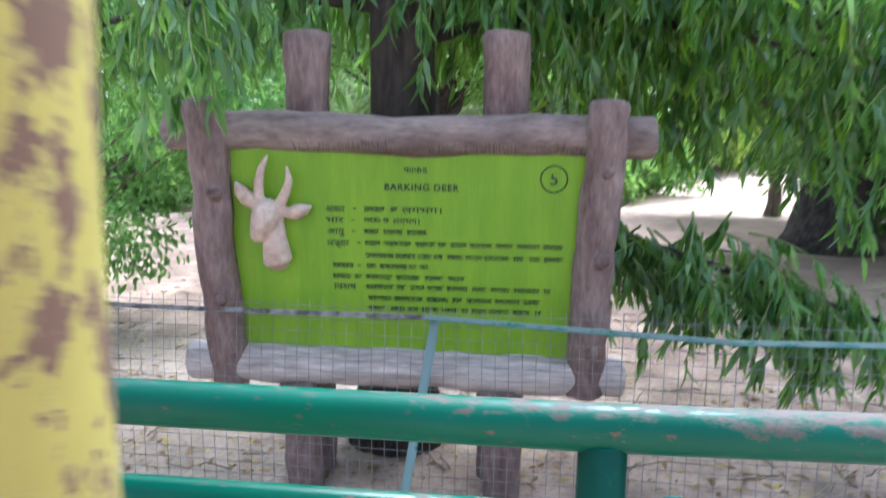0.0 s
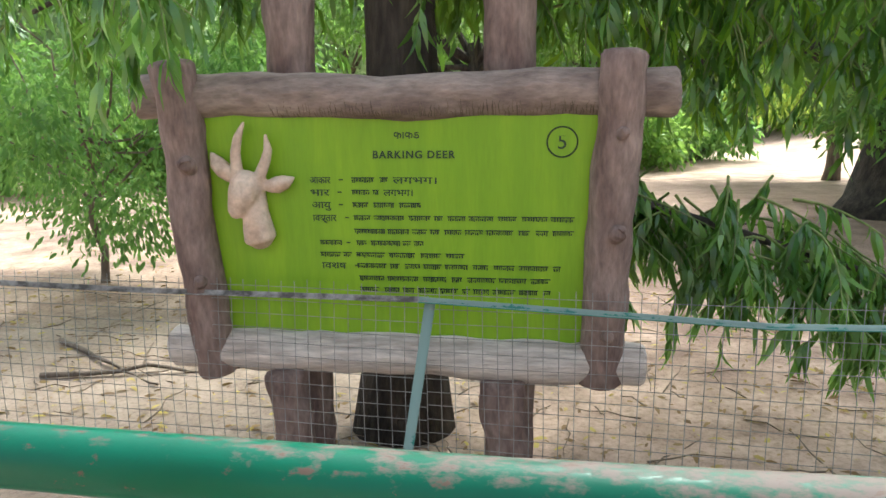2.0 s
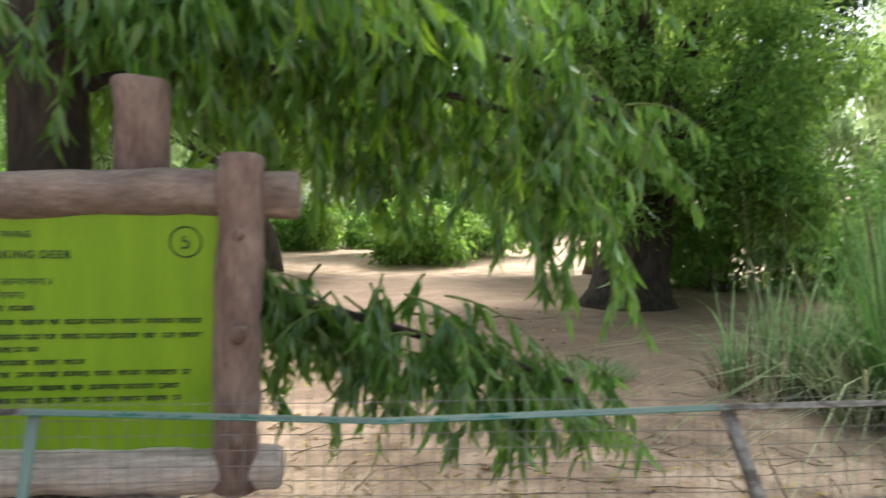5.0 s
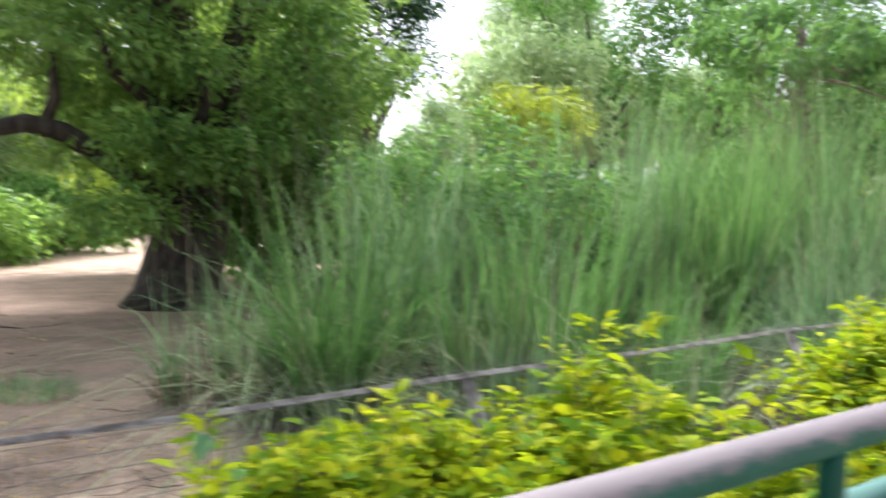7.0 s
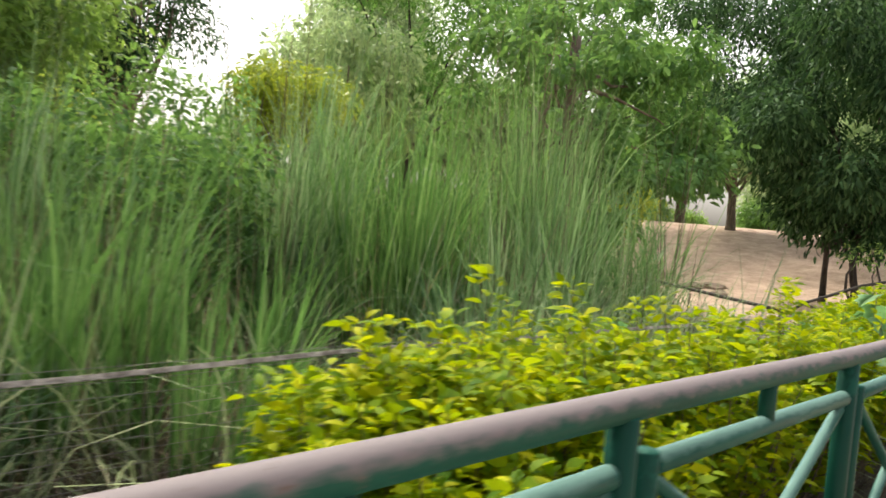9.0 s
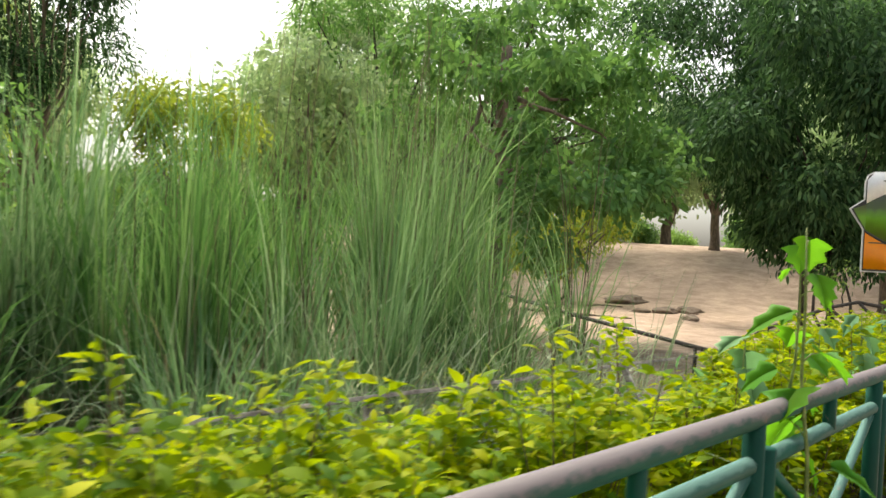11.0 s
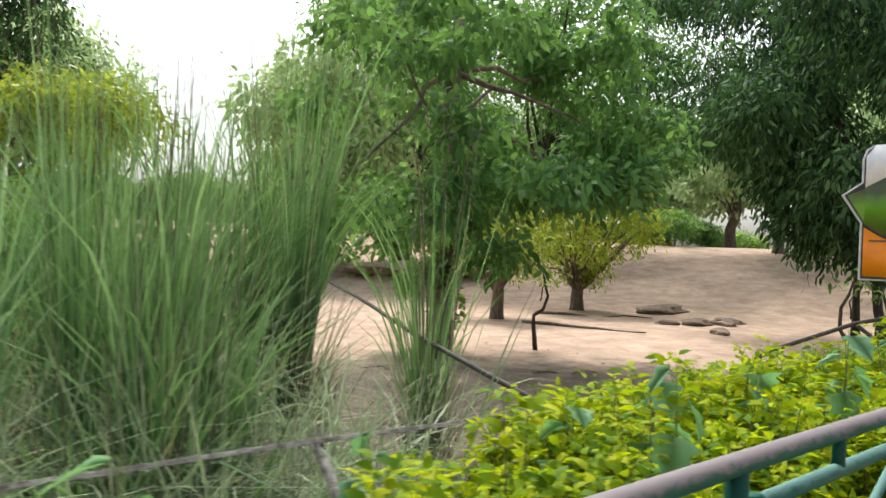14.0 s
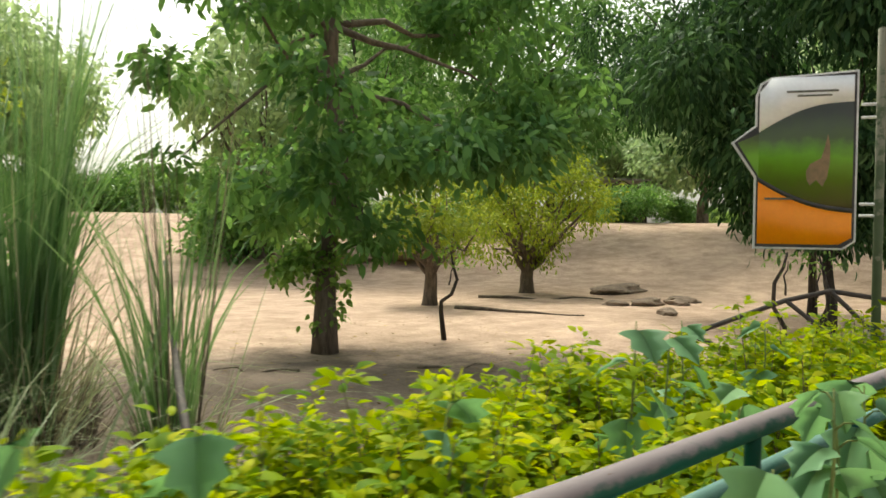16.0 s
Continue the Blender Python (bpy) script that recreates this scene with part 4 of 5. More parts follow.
# ---- far trees and scrub, closing the view ----
def far_variant(kind, seed):
    r = np.random.default_rng(seed)
    if kind == "far_tree":
        ob = thing("far_tree", (0, 0, 0), "tree with a full green crown in the distance", "tree", "trees beyond the enclosure")
        C, R = spread_clumps((0, 0, 5.6), (3.2, 3.2, 3.2), 34, 1.15, r)
        part("trunk", joined("trunk", limb_tubes((0, 0, -0.3), (0.2, 0.1, 3.4), C[::3], 0.28, seed * 0.3)), BARK, ob)
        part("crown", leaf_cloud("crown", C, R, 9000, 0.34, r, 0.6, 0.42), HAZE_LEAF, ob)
    else:
        ob = thing("far_bush", (0, 0, 0), "rounded green bush at the edge of the sand", "bush", "bushes beyond the enclosure")
        C, R = spread_clumps((0, 0, 1.0), (1.7, 1.5, 0.9), 18, 0.6, r)
        C[:, 2] = np.maximum(C[:, 2], 0.25)
        part("branchwork", joined("branchwork", [tube(wander((0, 0, -0.1), tuple(c), 4, 0.1, seed), [0.04, 0.03, 0.02, 0.01], 5) for c in C[::2]]), BARK, ob)
        part("crown", leaf_cloud("crown", C, R, 5000, 0.2, r, 0.4, 0.4), (LEAF_MID, LEAF_NEEM, LEAF_MID)[seed % 3], ob)
    return ob


def plant_far():
    r = random.Random(3)
    trees_v = [far_variant("far_tree", s) for s in (3, 4, 5)]
    bush_v = [far_variant("far_bush", s) for s in (6, 7, 8)]
    spots_t, spots_b = [], []
    for k in range(46):
        a = radians(-75 + 150 * (k + r.uniform(-0.3, 0.3)) / 46)
        d = r.uniform(38, 70)
        gap = 14 < math.degrees(a) < 27
        if not gap:
            spots_t.append((8 + d * math.sin(a), d * math.cos(a), r.uniform(0.8, 1.35)))
    spots_t += [(-7, 24, 0.8), (-13, 20, 0.9), (-3.5, 30, 1.0), (2.0, 26, 0.9), (-18, 14, 0.9), (35, 6, 1.0), (24, 26, 0.95), (30, 1.5, 1.0)]
    for k in range(34):
        a = radians(-72 + 144 * (k + r.uniform(-0.4, 0.4)) / 34)
        d = r.uniform(30, 44) if not 48 < math.degrees(a) < 78 else r.uniform(56, 64)
        if 13 < math.degrees(a) < 29:
            continue
        spots_b.append((8 + d * math.sin(a), d * math.cos(a), r.uniform(0.8, 1.6)))
    spots_b += [(17.5, 47, 1.3), (20.5, 48, 1.5), (23.5, 47, 1.3), (26.5, 48, 1.5), (29.5, 46, 1.4), (32.0, 47, 1.4), (43.7, 22.5, 1.0), (45.2, 24.7, 0.9), (-9, 17, 1.0), (-13, 13, 1.2), (-8, 15.5, 1.0), (-5, 18.0, 1.0), (-10.5, 12, 1.2), (2.6, 21, 1.0), (4.6, 24, 1.2), (7.7, 13, 1.0), (9.6, 12.0, 1.1), (11.2, 10.8, 0.9)]
    for variants, spots in ((trees_v, spots_t), (bush_v, spots_b)):
        for i, (x, y, s) in enumerate(spots):
            m = pose(x, y, terrain(x, y) - 0.05, 0, 0, r.uniform(0, 360))
            v = variants[i % 3]
            if i < 3:
                v.matrix_basis, ob = m, v
            else:
                ob = copy_thing(v, m)
            ob.scale = (s, s, s * r.uniform(0.85, 1.2))


plant_far()


# ---- tall grass behind the fence ----
def blades(name, n, h, spread, r, width=0.012, lean=0.2, arch=0.32, tufts=0):
    segs = 6
    a = r.uniform(0, 2 * np.pi, n)
    rad = spread * np.sqrt(r.uniform(0, 1, n))
    base = np.stack([np.cos(a) * rad, np.sin(a) * rad, np.zeros(n) - 0.05], 1)
    b = a + r.normal(0, 0.8, n)
    out = np.stack([np.cos(b), np.sin(b), np.zeros(n)], 1)
    H = h * r.uniform(0.45, 1.1, n)
    if tufts:
        # separate tussocks with gaps between, each with a lean and height of its own
        k = r.integers(0, tufts, n)
        ta, tr = r.uniform(0, 2 * np.pi, tufts), spread * np.sqrt(r.uniform(0.02, 1, tufts))
        base = base * 0.17 + np.stack([np.cos(ta) * tr, np.sin(ta) * tr, np.zeros(tufts)], 1)[k] * 1.1
        b = np.where(r.uniform(0, 1, n) < 0.55, ta[k] + r.normal(0, 0.5, n), b)
        out = np.stack([np.cos(b), np.sin(b), np.zeros(n)], 1)
        H = H * r.uniform(0.72, 1.12, tufts)[k]
    ln = lean * r.uniform(0.2, 1.3, n)
    ar = arch * r.uniform(0, 1.4, n) ** 2
    t = np.linspace(0, 1, segs)[None, :, None]
    bend = (ln[:, None, None] * t + ar[:, None, None] * t ** 3) * H[:, None, None]
    rise = H[:, None, None] * (t - 0.45 * ar[:, None, None] * t ** 3.5)
    line = base[:, None] + out[:, None] * bend + np.array([0, 0, 1.0]) * rise
    q = r.uniform(0, np.pi, n)
    side = np.stack([np.cos(q), np.sin(q), np.zeros(n)], 1)[:, None]
    w = (width * r.uniform(0.6, 1.4, n))[:, None, None] * (1 - t ** 2.2 * 0.92) * 0.5
    V = np.stack([line - side * w, line + side * w], 2).reshape(-1, 3)
    f = np.array([(2 * i, 2 * i + 1, 2 * i + 3, 2 * i + 2) for i in range(segs - 1)])
    F = (f[None] + (np.arange(n) * segs * 2)[:, None, None]).reshape(-1, 4)
    return arrays_mesh(name, V, F)


def grass_clump(x, y, h, spread, n, seed, dry=0.16, plumes=9):
    r = np.random.default_rng(seed)
    ob = thing("grass_clump", (x, y, terrain(x, y)), "tall clump of arching grey-green grass behind the fence", "grass", "tall grass clumps")
    mass = (GRASS, GRASS_DEEP, GRASS_SOFT)[2 if x > 9.6 else seed % 2]
    part("grass_mass", blades("grass_mass", int(n * 0.72), h, spread, r, 0.019, tufts=7 + seed % 4, lean=(0.12, 0.2, 0.3)[seed % 3] if h < 2.3 else (0.05, 0.10, 0.07)[seed % 3], arch=(0.2, 0.35, 0.5)[seed // 2 % 3] if h < 2.3 else 0.22), mass, ob, kind="stuff")
    part("arching_blade", blades("arching_blade", int(n * (0.2 if x > 8 else 0.12)), min(1.5, h * 0.7), spread * 1.15, r, 0.013, 0.35, 1.2), GRASS_PALE, ob, "pale arching blades", "stuff")
    part("dead_grass", blades("dead_grass", int(n * 0.7), min(0.75, h * 0.4), spread * 1.25, r, 0.010, 0.5, 0.9), GRASS_DEAD, ob, "brown dead blades at the foot", "stuff")
    part("dry_grass", blades("dry_grass", int(n * dry), h * 0.6, spread * 1.2, r, 0.009, 0.4, 0.9), GRASS_DRY, ob, "dry straw-coloured blades", "stuff")
    if plumes:
        part("seed_growth", blades("seed_growth", plumes + 12, h * 1.5, spread * 0.8, r, 0.009, 0.1, 0.06), GRASS_DEAD, ob, "thin upright seed stalks", "stuff")


CLUMPS = [(3.95, 5.2, 1.3, 0.35, 260), (4.5, 4.5, 1.7, 0.45, 460), (5.2, 5.0, 2.2, 0.5, 520), (5.5, 3.6, 1.6, 0.45, 520), (6.1, 4.6, 1.75, 0.5, 520), (6.9, 3.9, 1.3, 0.4, 420), (7.4, 4.9, 2.5, 0.6, 720),
          (8.3, 4.2, 2.35, 0.4, 720), (9.0, 3.3, 1.7, 0.4, 460), (9.3, 4.7, 2.6, 0.5, 640), (10.1, 3.9, 2.5, 0.45, 640), (10.3, 3.3, 1.9, 0.35, 380), (10.6, 4.8, 2.7, 0.36, 520), (12.0, 5.4, 3.2, 0.36, 600), (11.15, 5.3, 2.8, 0.34, 460), (12.5, 3.9, 2.1, 0.13, 130), (8.0, 3.0, 1.2, 0.4, 380), (6.0, 3.0, 1.1, 0.4, 340), (4.9, 3.2, 0.9, 0.35, 260), (10.0, 2.7, 1.1, 0.35, 320), (8.5, 6.2, 1.9, 0.5, 420), (9.6, 6.5, 1.8, 0.5, 420), (10.5, 6.8, 1.7, 0.45, 360)]
for i, (gx, gy, gh, gs, gn) in enumerate(CLUMPS):
    grass_clump(gx, gy, gh * (1.06 if gx > 6 and gh > 1.5 else 1.0), gs, gn, 100 + i)


def leafy_shrub(x, y, h, w, leaf, seed):
    ob = thing("leafy_shrub", (x, y, terrain(x, y)), "loose leafy green shrub growing among the tall grass", "shrub", "shrubs among the grass")
    r = np.random.default_rng(seed)
    C, Rr = spread_clumps((0, 0, h * 0.62), (w, w * 0.8, h * 0.42), 26, 0.26, r)
    part("branchwork", joined("branchwork", [tube(wander((0, 0, -0.05), tuple(q), 5, 0.15, seed + k), [0.02, 0.016, 0.012, 0.008, 0.004], 5) for k, q in enumerate(C[::2])]), BARK, ob)
    part("foliage", leaf_cloud("foliage", C, Rr, 4200, 0.075, r, 0.4, 0.4), leaf, ob)


for args in ((6.7, 4.9, 2.0, 0.8, LEAF_DEEP, 61), (7.2, 6.2, 2.5, 0.9, LEAF_MID, 62), (5.9, 6.0, 2.0, 0.8, LEAF_DEEP, 63)):
    leafy_shrub(*args)


def arching_grass(x, y, h, seed, n):
    ob = thing("arching_grass", (x, y, terrain(x, y)), "pale arching grass blades against the wire fence", "grass", "arching grass by the fence")
    part("grass_mass", blades("grass_mass", n, h, 0.28, np.random.default_rng(seed), 0.014, 0.35, 1.9), GRASS_PALE, ob, kind="stuff")


for k, (gx, gy) in enumerate([(4.4, 3.9), (4.15, 4.4), (4.5, 4.6), (5.0, 2.9), (5.8, 2.75), (6.7, 2.9), (7.5, 2.7), (8.4, 2.75), (8.9, 2.6), (9.4, 2.8), (9.9, 2.6), (10.4, 2.75), (10.9, 2.9), (7.0, 3.3), (9.6, 3.2), (8.1, 2.45), (8.7, 2.4), (9.2, 2.45), (9.7, 2.4), (10.2, 2.45), (10.7, 2.5), (11.2, 2.6), (10.6, 3.0), (11.3, 3.3)]):
    arching_grass(gx, gy, 1.0 + 0.45 * ((k * 0.618) % 1), 400 + k, 90 if gx < 4.6 else 26 if gx < 8 else 70)


def build_dead_strip():
    """Matted dead grass along the fence foot."""
    r = np.random.default_rng(91)
    n = 9000
    ob = new("dead_grass", blades("dead_grass", n, 0.34, 1.0, r, 0.009, 0.5, 1.0))
    V = np.empty(len(ob.data.vertices) * 3, dtype=np.float32)
    ob.data.vertices.foreach_get("co", V)
    V = V.reshape(n, -1, 3)
    V += np.stack([r.uniform(3.6, 12.2, n), 2.15 + r.normal(0, 0.42, n), np.zeros(n)], 1)[:, None]
    ob.data.vertices.foreach_set("co", V.ravel())
    ob.data.materials.append(GRASS_DEAD)
    tagged(ob, "matted brown dead grass along the foot of the fence", "dead grass", kind="stuff")


build_dead_strip()


def build_tuft(x, y):
    ob = thing("grass_tuft", (x, y, terrain(x, y)), "low green tuft of grass on bare sand", "grass")
    part("grass_mass", blades("grass_mass", 420, 0.22, 0.32, np.random.default_rng(5), 0.008, 0.6, 0.8), GRASS, ob, kind="stuff")


build_tuft(2.75, 6.0)


# ---- golden hedge between railing and fence ----
def hedge_shrub(x, y, h, w, seed, count):
    r = np.random.default_rng(seed)
    ob = thing("hedge_shrub", (x, y, 0), "bushy hedge shrub with golden-green leaves behind the railing", "shrub", "golden hedge")
    S, P, D, N = [], [], [], []
    stems = 64
    per = count // stems
    for k in range(stems):
        a = r.uniform(0, 2 * np.pi)
        q = np.sqrt(r.uniform(0, 1))
        tip = np.array([np.cos(a) * w * q, np.sin(a) * w * 0.85 * q, h * r.uniform(0.62, 1.0) * (1 - 0.22 * q * q)])
        if r.uniform() < 0.12:
            tip[2] *= 1.22
        base = np.array([tip[0] * 0.35, tip[1] * 0.35, 0])
        mid = (base + tip) / 2 + r.normal(0, 0.05, 3)
        t = np.linspace(0, 1, 5)[:, None]
        line = (1 - t) ** 2 * base + 2 * t * (1 - t) * mid + t * t * tip
        S.append(tube([tuple(p) for p in line], [0.006, 0.005, 0.004, 0.003, 0.0015], 4, False))
        t = 1 - 0.75 * r.uniform(0, 1, (per, 1)) ** 1.6
        p = (1 - t) ** 2 * base + 2 * t * (1 - t) * mid + t * t * tip
        az = r.uniform(0, 2 * np.pi, (per, 1))
        out = np.concatenate([np.cos(az), np.sin(az), r.uniform(-0.2, 0.9, (per, 1))], 1)
        P.append(p + unit(out) * r.uniform(0, 0.06, (per, 1)))
        D.append(out)
        N.append(np.array([0, 0, 1.0]) + r.normal(0, 0.5, (per, 3)))
    P, D, N = map(np.concatenate, (P, D, N))
    L = 0.056 * r.uniform(0.5, 1.45, len(P))
    part("branchwork", joined("branchwork", S), TWIG, ob, kind="stuff")
    part("foliage", leaves("foliage", P, D, N, L, L * 0.46, 0.3, LANCE), LEAF_HEDGE, ob, kind="stuff")


HEDGE = [(3.12, 1.7, 0.74), (3.42, 1.72, 0.8), (3.66, 1.6, 0.74), (3.86, 1.25, 0.84), (4.05, 1.48, 0.95), (4.26, 1.1, 0.84), (5.78, 1.45, 0.96), (5.74, 1.1, 0.92), (6.1, 1.4, 1.02), (6.4, 1.08, 0.98), (6.85, 1.4, 1.05), (7.3, 1.05, 1.0), (7.8, 1.35, 1.05),
         (8.25, 1.05, 1.02), (8.7, 1.35, 1.04), (9.15, 1.05, 0.96), (9.6, 1.3, 0.88), (10.1, 1.05, 0.9), (10.6, 1.2, 0.95), (11.1, 1.0, 0.92), (11.5, 1.45, 1.0), (11.95, 1.05, 1.0), (12.4, 1.4, 1.04), (12.9, 1.05, 1.0), (13.4, 1.45, 1.04), (14.0, 1.1, 1.02), (14.6, 1.45, 1.05), (15.3, 1.1, 1.03), (16.0, 1.4, 1.03), (16.8, 1.15, 1.05), (17.6, 1.4, 1.05)]
BACK_ROW = [(6.7, 0.95), (7.5, 0.96), (11.45, 0.98), (11.9, 1.0), (12.4, 1.02), (12.9, 1.02), (13.4, 1.02), (14.0, 1.02), (14.7, 1.02), (15.5, 1.02), (16.4, 1.02)]
for i, (hx, hy, hh) in enumerate(HEDGE):
    hedge_shrub(hx, hy, hh, 0.44, 200 + i, 4700)
for i, (hx, hh) in enumerate(BACK_ROW):
    hedge_shrub(hx, 1.75, hh, 0.40, 300 + i, 3800)


# ---- broad-leaved weeds among the hedge ----
def heart_leaf(L):
    """A broad lobed leaf with a folded midrib and curved blade."""
    out = [(0, 0), (-0.12, 0.20), (-0.02, 0.42), (0.16, 0.66), (0.34, 0.40), (0.62, 0.50), (0.70, 0.24), (1.0, 0.0)]
    V, F = [], []
    n = len(out)
    for u, v in out:
        V.append((u * L, 0, -0.25 * u * u * L))
    for s in (1, -1):
        for u, v in out[1:-1]:
            V.append((u * L, s * v * L, -0.3 * u * u * L + 0.16 * abs(v) * L))
    m = n - 2
    for s, o in ((0, n), (1, n + m)):
        for i in range(m - 1):
            q = (i + 1, i + 2, o + i + 1, o + i)
            F += [(q[0], q[1], q[2]), (q[0], q[2], q[3])]
        F += [(0, 1, o), (m, m + 1, o + m - 1)]
    return V, F


def leaf_set(material):
    out = [arrays_mesh("broad_leaf", *heart_leaf(L), True) for L in (0.07, 0.10, 0.14, 0.18)]
    for me in out:
        me.materials.append(material)
    return out


BRIGHT_LEAVES, PALE_LEAVES = leaf_set(LEAF_BROAD), leaf_set(LEAF_PALE)


def weed(x, y, h, n, seed, big=3):
    r = random.Random(seed)
    ob = thing("broadleaf_weed", (x, y, 0), "upright weed with broad bright green lobed leaves" if h > 1.5 else "weed with broad pale blue-green lobed leaves in the hedge", "weed", "broadleaf weeds")
    line = wander((0, 0, 0), (r.uniform(-0.06, 0.06), r.uniform(-0.05, 0.05), h), 8, 0.06, seed)
    S = [tube(line, [0.009, 0.008, 0.008, 0.007, 0.006, 0.005, 0.004, 0.002], 6)]
    spots = []
    for k in range(n):
        t = 0.35 + 0.65 * (k + 0.5) / n
        p = line[min(7, int(t * 7))].lerp(line[min(7, int(t * 7) + 1)], t * 7 % 1)
        a = k * 2.4 + r.uniform(-0.3, 0.3)
        q = p + Vector((math.cos(a), math.sin(a), 0.55)) * (0.09 * (1.15 - t) + 0.02)
        S.append(tube([p, (p + q) / 2 + Vector((0, 0, 0.01)), q], [0.003, 0.0025, 0.002], 5))
        spots.append((q, a, t))
    part("stem", joined("stem", S), STEM_GREEN, ob)
    for q, a, t in spots:
        leaf = part("leaf", (BRIGHT_LEAVES if h > 1.5 else PALE_LEAVES)[max(0, min(big, int(big + 1 - t * 2.2 + r.uniform(-0.4, 0.6))))], None, ob)
        leaf.matrix_local = Matrix.Translation(q) @ pose(0, 0, 0, r.uniform(-20, 20), r.uniform(15, 62), math.degrees(a))


WEEDS = [(8.45, 0.40, 1.58, 9, 3), (8.9, 0.62, 1.55, 13, 2), (9.35, 1.0, 1.16, 10, 3), (10.5, 1.7, 0.9, 7, 3), (11.2, 1.4, 1.0, 8, 3), (11.6, 1.3, 1.08, 8, 3), (12.2, 1.2, 1.08, 9, 3), (12.50, 0.40, 1.04, 10, 3), (12.66, 0.38, 1.2, 12, 3), (12.84, 0.40, 1.18, 13, 3), (13.0, 0.42, 1.16, 12, 3), (11.2, 0.95, 1.22, 7, 3), (12.95, 1.15, 1.26, 8, 3), (13.3, 0.85, 1.05, 10, 3), (13.5, 1.35, 1.16, 8, 3), (13.9, 1.4, 1.18, 8, 3), (14.3, 1.3, 1.16, 7, 3), (7.6, 1.7, 0.95, 6, 2), (2.95, 1.75, 0.84, 5, 2)]
for k, (wx, wy, wh, wn_, big) in enumerate(WEEDS):
    weed(wx, wy, wh, wn_, 40 + k, big)


# ---- orange sign on a pole ----
def build_orange_sign():
    ob = thing("pole_sign", (16.44, 1.52, 0), "shaped white and orange information sign on a green steel pole", "sign", turn=-57)
    part("pole", joined("pole", [pipe((0, 0, -0.1), (0, 0, 3.03), 0.03, 12)]), POLE_GREEN, ob)
    for z in (2.51, 2.42, 1.82, 1.74):
        part("bracket", joined("bracket", [pipe((-0.12, 0, z), (0.0, 0, z), 0.011, 8)]), SIGN_EDGE, ob, "short steel bracket bar")
    x1, x0, zb, zt = -0.11, -0.77, 1.37, 2.62
    notch = [(x0, 2.25), (x0 - 0.16, 2.13), (x0, 1.88)]
    corner = [(x0, zt - 0.16), (x0 + 0.03, zt - 0.07), (x0 + 0.10, zt - 0.03)]
    outline = [(x1, zt), *corner[::-1], *notch, (x0, zb), (x1 - 0.08, zb), (x1, zb + 0.06)]
    part("board", slab(outline, 0.025, 0.012, 0.003), SIGN_EDGE, ob, "pale metal edged board")
    q = 0.014
    inner = [(x1 - q, zt - q), (x0 + 0.105, zt - 0.03 - q), (x0 + 0.04, zt - 0.075 - q * 0.6), (x0 + q, zt - 0.165), (x0 + q, 2.245), (x0 - 0.14, 2.13), (x0 + q, 1.885), (x0 + q, zb + q), (x1 - 0.085, zb + q), (x1 - q, zb + 0.065)]
    part("border_line", slab(inner, 0.002, -0.0135), SIGN_BLACK, ob, "black border line")

    def arc(a, b, bow, n=9):
        return [(a[0] + (b[0] - a[0]) * t, a[1] + (b[1] - a[1]) * t + bow * math.sin(math.pi * t)) for t in np.linspace(0, 1, n)]
    top = arc((x0 + 0.025, 2.20), (x1 - 0.03, 2.40), 0.06)

    def strip(upper, lower, depth, y):
        """A thin plate between two curves with the same number of points."""
        n = len(upper)
        V = [(x, yy, z) for yy in (y, y - depth) for row in (upper, lower) for x, z in row]
        F = []
        for i in range(n - 1):
            F += [(2 * n + i, 2 * n + i + 1, 3 * n + i + 1, 3 * n + i), (i, n + i, n + i + 1, i + 1), (i, i + 1, 2 * n + i + 1, 2 * n + i), (n + i, 3 * n + i, 3 * n + i + 1, n + i + 1)]
        return arrays_mesh("strip", V, F)
    xs = [p[0] for p in top]
    lid = [(x, zt - 0.035 - 0.10 * max(0, 1 - (x - xs[0]) / 0.09) ** 2) for x in xs]
    part("white_field", strip(lid, top, 0.003, -0.015), SIGN_WHITE, ob)
    low = [(x, 1.88 - 0.22 * t - 0.05 * math.sin(math.pi * t)) for x, t in zip(xs, np.linspace(0, 1, 9))]
    part("picture", strip(top, low, 0.003, -0.0157), SIGN_PICTURE, ob, "printed picture of grass at dusk")
    part("picture_tip", slab([(xs[0], 2.19), (xs[0], 1.89), (x0 - 0.10, 2.10), (x0 - 0.115, 2.13)], 0.003, -0.0157), SIGN_PICTURE, ob)
    part("picture_shape", slab([(-0.43, 1.86), (-0.41, 1.82), (-0.37, 1.86), (-0.33, 1.81), (-0.30, 1.88), (-0.285, 1.98), (-0.285, 2.10), (-0.30, 2.18), (-0.315, 2.10), (-0.34, 2.01), (-0.41, 1.97), (-0.435, 1.92)], 0.002, -0.0215), SIGN_FAWN, ob, "plain fawn shape")
    part("border_band", strip(low, [(x, z - 0.03) for x, z in low], 0.0045, -0.0155), SIGN_BLACK, ob)
    part("orange_field", strip([(x, z - 0.034) for x, z in low], [(x, zb + 0.035 + 0.05 * max(0, 1 - (xs[-1] - x) / 0.08)) for x in xs], 0.003, -0.0155), SIGN_ORANGE, ob)
    for zz, xa, xb, hh in ((2.475, -0.57, -0.24, 0.014), (2.445, -0.50, -0.28, 0.012), (1.72, -0.70, -0.52, 0.014)):
        part("text_bar", box_bm((xa, -0.0225, zz), (xb, -0.0175, zz + hh), 0), SIGN_DUSK, ob, "small unreadable line of writing")
    for o in ob.children:
        if not o.name.startswith(("pole", "bracket")):
            o.location.z, o.location.x = 0.13, -0.03


build_orange_sign()


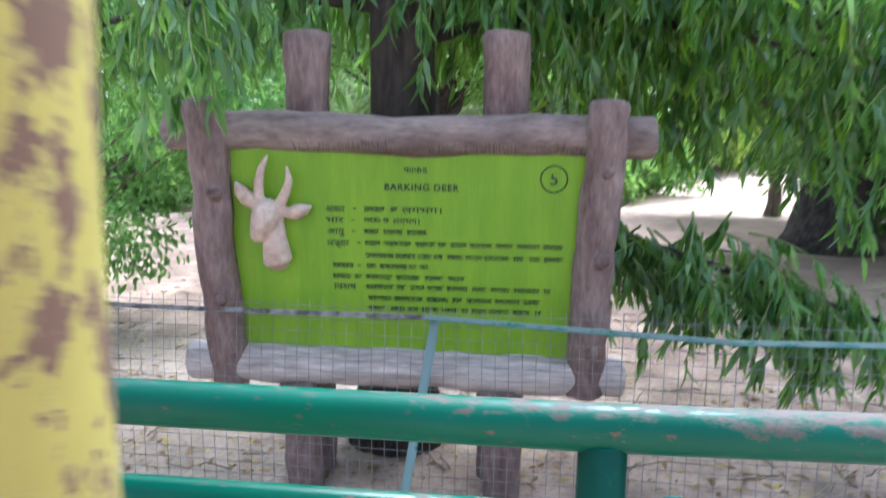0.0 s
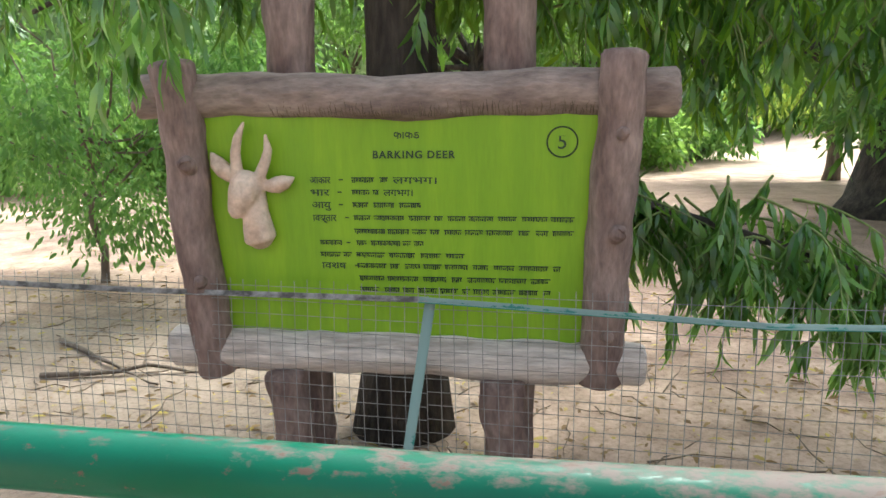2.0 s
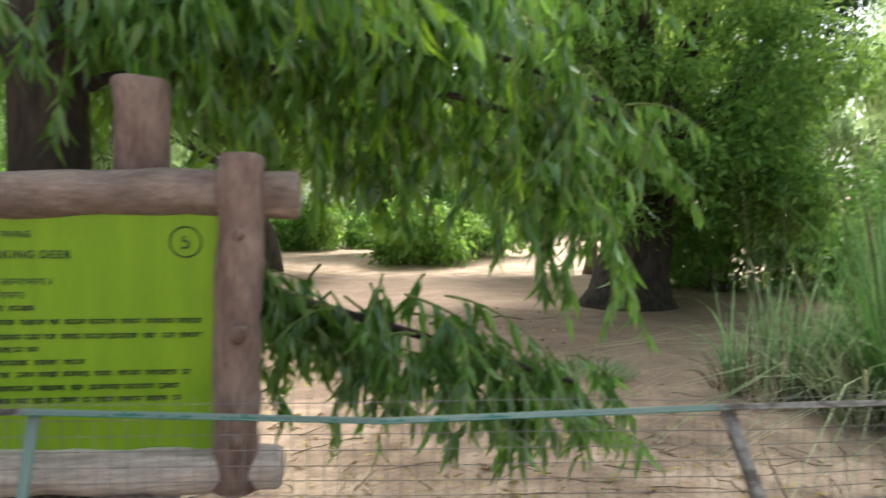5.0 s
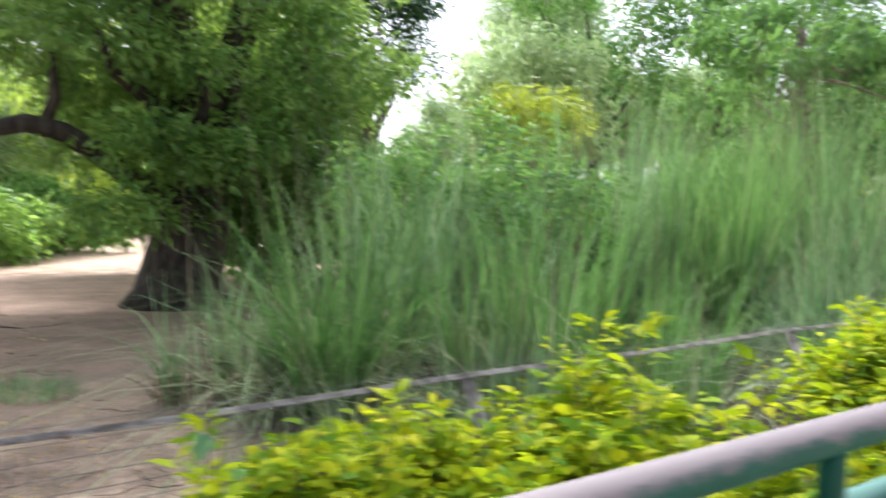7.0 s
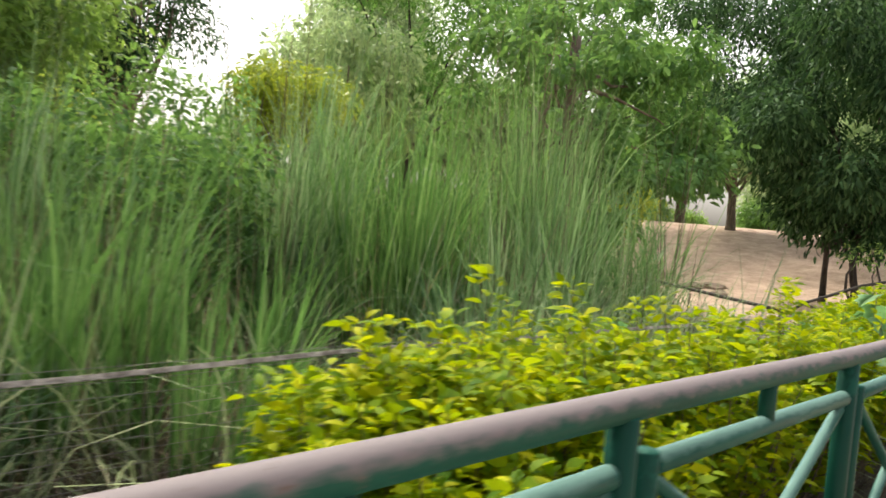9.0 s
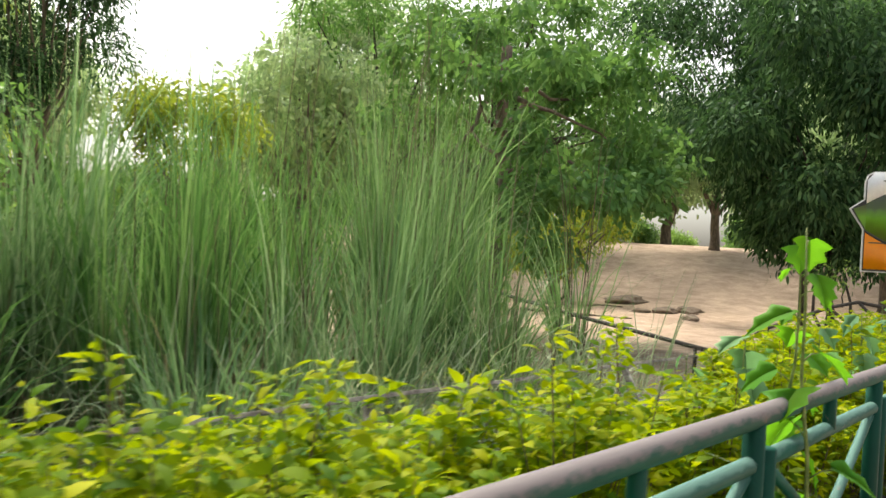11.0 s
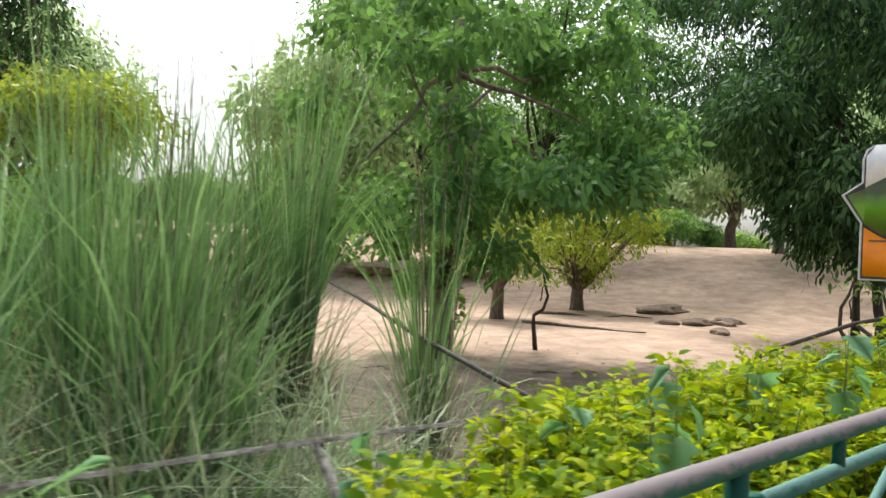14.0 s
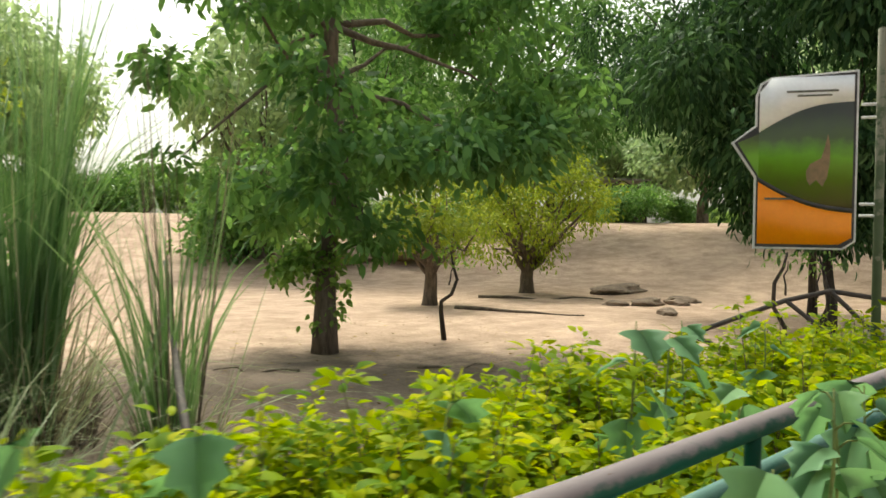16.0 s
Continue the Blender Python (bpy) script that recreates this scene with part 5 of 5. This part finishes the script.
# ---- bits on the sand ----
def build_bent_frame():
    ob = thing("bent_frame", (19.5, 3.4, 0), "dark bent frame of old fence rails with leaning struts", "frame")
    ridge = [(-1.3, 1.15, 0.12), (-0.85, 0.83, 0.46), (0.01, 0.11, 0.88), (0.41, -0.23, 1.0), (0.91, -0.66, 0.91), (2.2, -1.0, 0.85)]
    part("ridge_rail", joined("ridge_rail", [tube(ridge, [0.03] * 6, 7)]), IRON_DARK, ob)
    for p, q in ((ridge[1], (-0.2, -0.3, 0)), (ridge[2], (0.45, -0.95, 0)), (ridge[3], (0.75, -1.2, 0)), (ridge[4], (1.3, -1.7, 0)), (ridge[5], (2.4, -1.6, 0))):
        part("strut", joined("strut", [pipe(p, (q[0], q[1], -0.05), 0.028, 7)]), IRON_DARK, ob)


build_bent_frame()


def stone(name, x, y, sx, sy, sz, label, category, seed, mat=STONE):
    bm = bmesh.new()
    bmesh.ops.create_icosphere(bm, subdivisions=3, radius=1)
    for v in bm.verts:
        k = 1 + 0.35 * noise.noise(v.co * 1.6 + Vector((seed, 0, 0))) + 0.12 * noise.noise(v.co * 5)
        v.co = Vector((v.co.x * sx * k, v.co.y * sy * k, v.co.z * sz * k))
    me = bpy.data.meshes.new(name)
    bm.to_mesh(me)
    bm.free()
    me.materials.append(mat)
    ob = new(name, me)
    ob.location = (x, y, terrain(x, y) + sz * 0.3)
    ob.rotation_euler = (0, 0, seed)
    tagged(ob, label, category)


stone("earth_mound", 29.5, 13.0, 1.3, 0.5, 0.22, "low brown mound of dug earth on the sand", "mound", 0.1)
for k, (mx, my, mw) in enumerate([(26.9, 24.2, 1.9), (29.6, 22.6, 1.7)]):
    stone("earth_bank", mx, my, mw * 1.3, 1.4, 0.34, "long low bank of brown earth at the back of the sand", "bank", 0.25 + 0.1 * k, EARTH)
for k, (sx_, sy_, s) in enumerate([(26.5, 10.0, 0.3), (27.2, 9.6, 0.22), (25.6, 10.3, 0.2), (24.8, 8.4, 0.22), (27.9, 9.9, 0.25)]):
    stone("rock", sx_, sy_, s * 1.7, s, s * 0.5, "low dark rock on the sand", "rock", 1.3 * k)


def fallen_branch(pts, r0, seed, label="dry fallen branch on the sand"):
    x, y = pts[0][:2]
    ob = thing("fallen_branch", (x, y, terrain(x, y)), label, "branch")
    loc = [(p[0] - x, p[1] - y, terrain(*p[:2]) - terrain(x, y) + p[2]) for p in pts]
    part("wood", joined("wood", [tube(wander(loc[0], loc[-1], 9, 0.12, seed), list(np.linspace(r0, r0 * 0.3, 9)), 6)]), BARK, ob)


for k, pts in enumerate([[(21.5, 11.6, 0.03), (22.6, 8.9, 0.03)], [(24, 13.5, 0.03), (26.8, 11.6, 0.03)], [(-2.6, 3.3, 0.02), (-1.55, 3.55, 0.02)], [(-2.9, 3.9, 0.02), (-1.9, 3.25, 0.02)], [(-1.9, 4.3, 0.02), (-1.2, 4.0, 0.02)], [(15.0, 6.9, 0.02), (14.2, 7.4, 0.02)], [(1.6, 8.8, 0.03), (3.4, 9.3, 0.03)], [(16.3, 6.4, 0.02), (17.1, 5.9, 0.02)]]):
    fallen_branch(pts, 0.05 if k < 2 else 0.018, 2.0 + k)


def build_litter():
    r = np.random.default_rng(31)
    n = 8200
    P = np.stack([r.uniform(-5, 20, n), 2.5 + 8 * r.uniform(0, 1, n) ** 1.5, np.zeros(n)], 1)
    P[:4200, 0] = r.uniform(-4, 3, 4200)
    P[:, 2] = [terrain(x, y) + 0.006 for x, y, _ in P]
    a = r.uniform(0, 2 * np.pi, n)
    D = np.stack([np.cos(a), np.sin(a), r.normal(0, 0.15, n)], 1)
    N = np.array([0, 0, 1.0]) + r.normal(0, 0.35, (n, 3))
    L = r.uniform(0.02, 0.085, n)
    ob = new("leaf_litter", leaves("leaf_litter", P, D, N, L, L * 0.28, 0.2, LANCE))
    ob.data.materials.append(LITTER)
    tagged(ob, "dry fallen leaves scattered over the sand", "leaf litter", kind="stuff")


build_litter()


def build_twigs():
    r = np.random.default_rng(77)
    T = []
    for k in range(260):
        x, y = r.uniform(-3.6, 4.0), 2.5 + 4.5 * r.uniform() ** 1.4
        a, n = r.uniform(0, 6.28), r.uniform(0.1, 0.45)
        z = terrain(x, y) + 0.006
        T.append(tube(wander((x, y, z), (x + n * math.cos(a), y + n * math.sin(a), z + 0.01), 5, 0.12 * n, k * 1.1), [0.004, 0.0035, 0.003, 0.0025, 0.0015], 4, False))
    ob = new("twig_litter", joined("twig_litter", T))
    ob.data.materials.append(TWIG)
    tagged(ob, "thin dry twigs scattered on the sand", "twig litter", kind="stuff")


build_twigs()


# ---- far shed ----
def build_shed():
    ob = thing("open_shed", (46.7, 27.0, 2.7), "open shed with a dark truss roof among distant trees", "shed", turn=-30)
    part("roof", box_bm((-2.6, -1.6, 2.5), (2.6, 1.6, 2.62), 0.01), ROOF_GREY, ob)
    for x in (-2.4, 2.4):
        for y in (-1.4, 1.4):
            part("post", joined("post", [pipe((x, y, -0.2), (x, y, 2.5), 0.07, 8)]), IRON_DARK, ob)
    part("truss", joined("truss", [pipe((-2.5, -1.5, 2.1), (2.5, -1.5, 2.1), 0.05, 6)] + [pipe((-2.4 + 0.8 * i, -1.5, 2.1 if i % 2 else 2.5), (-1.6 + 0.8 * i, -1.5, 2.5 if i % 2 else 2.1), 0.04, 6) for i in range(6)]), IRON_DARK, ob)


build_shed()
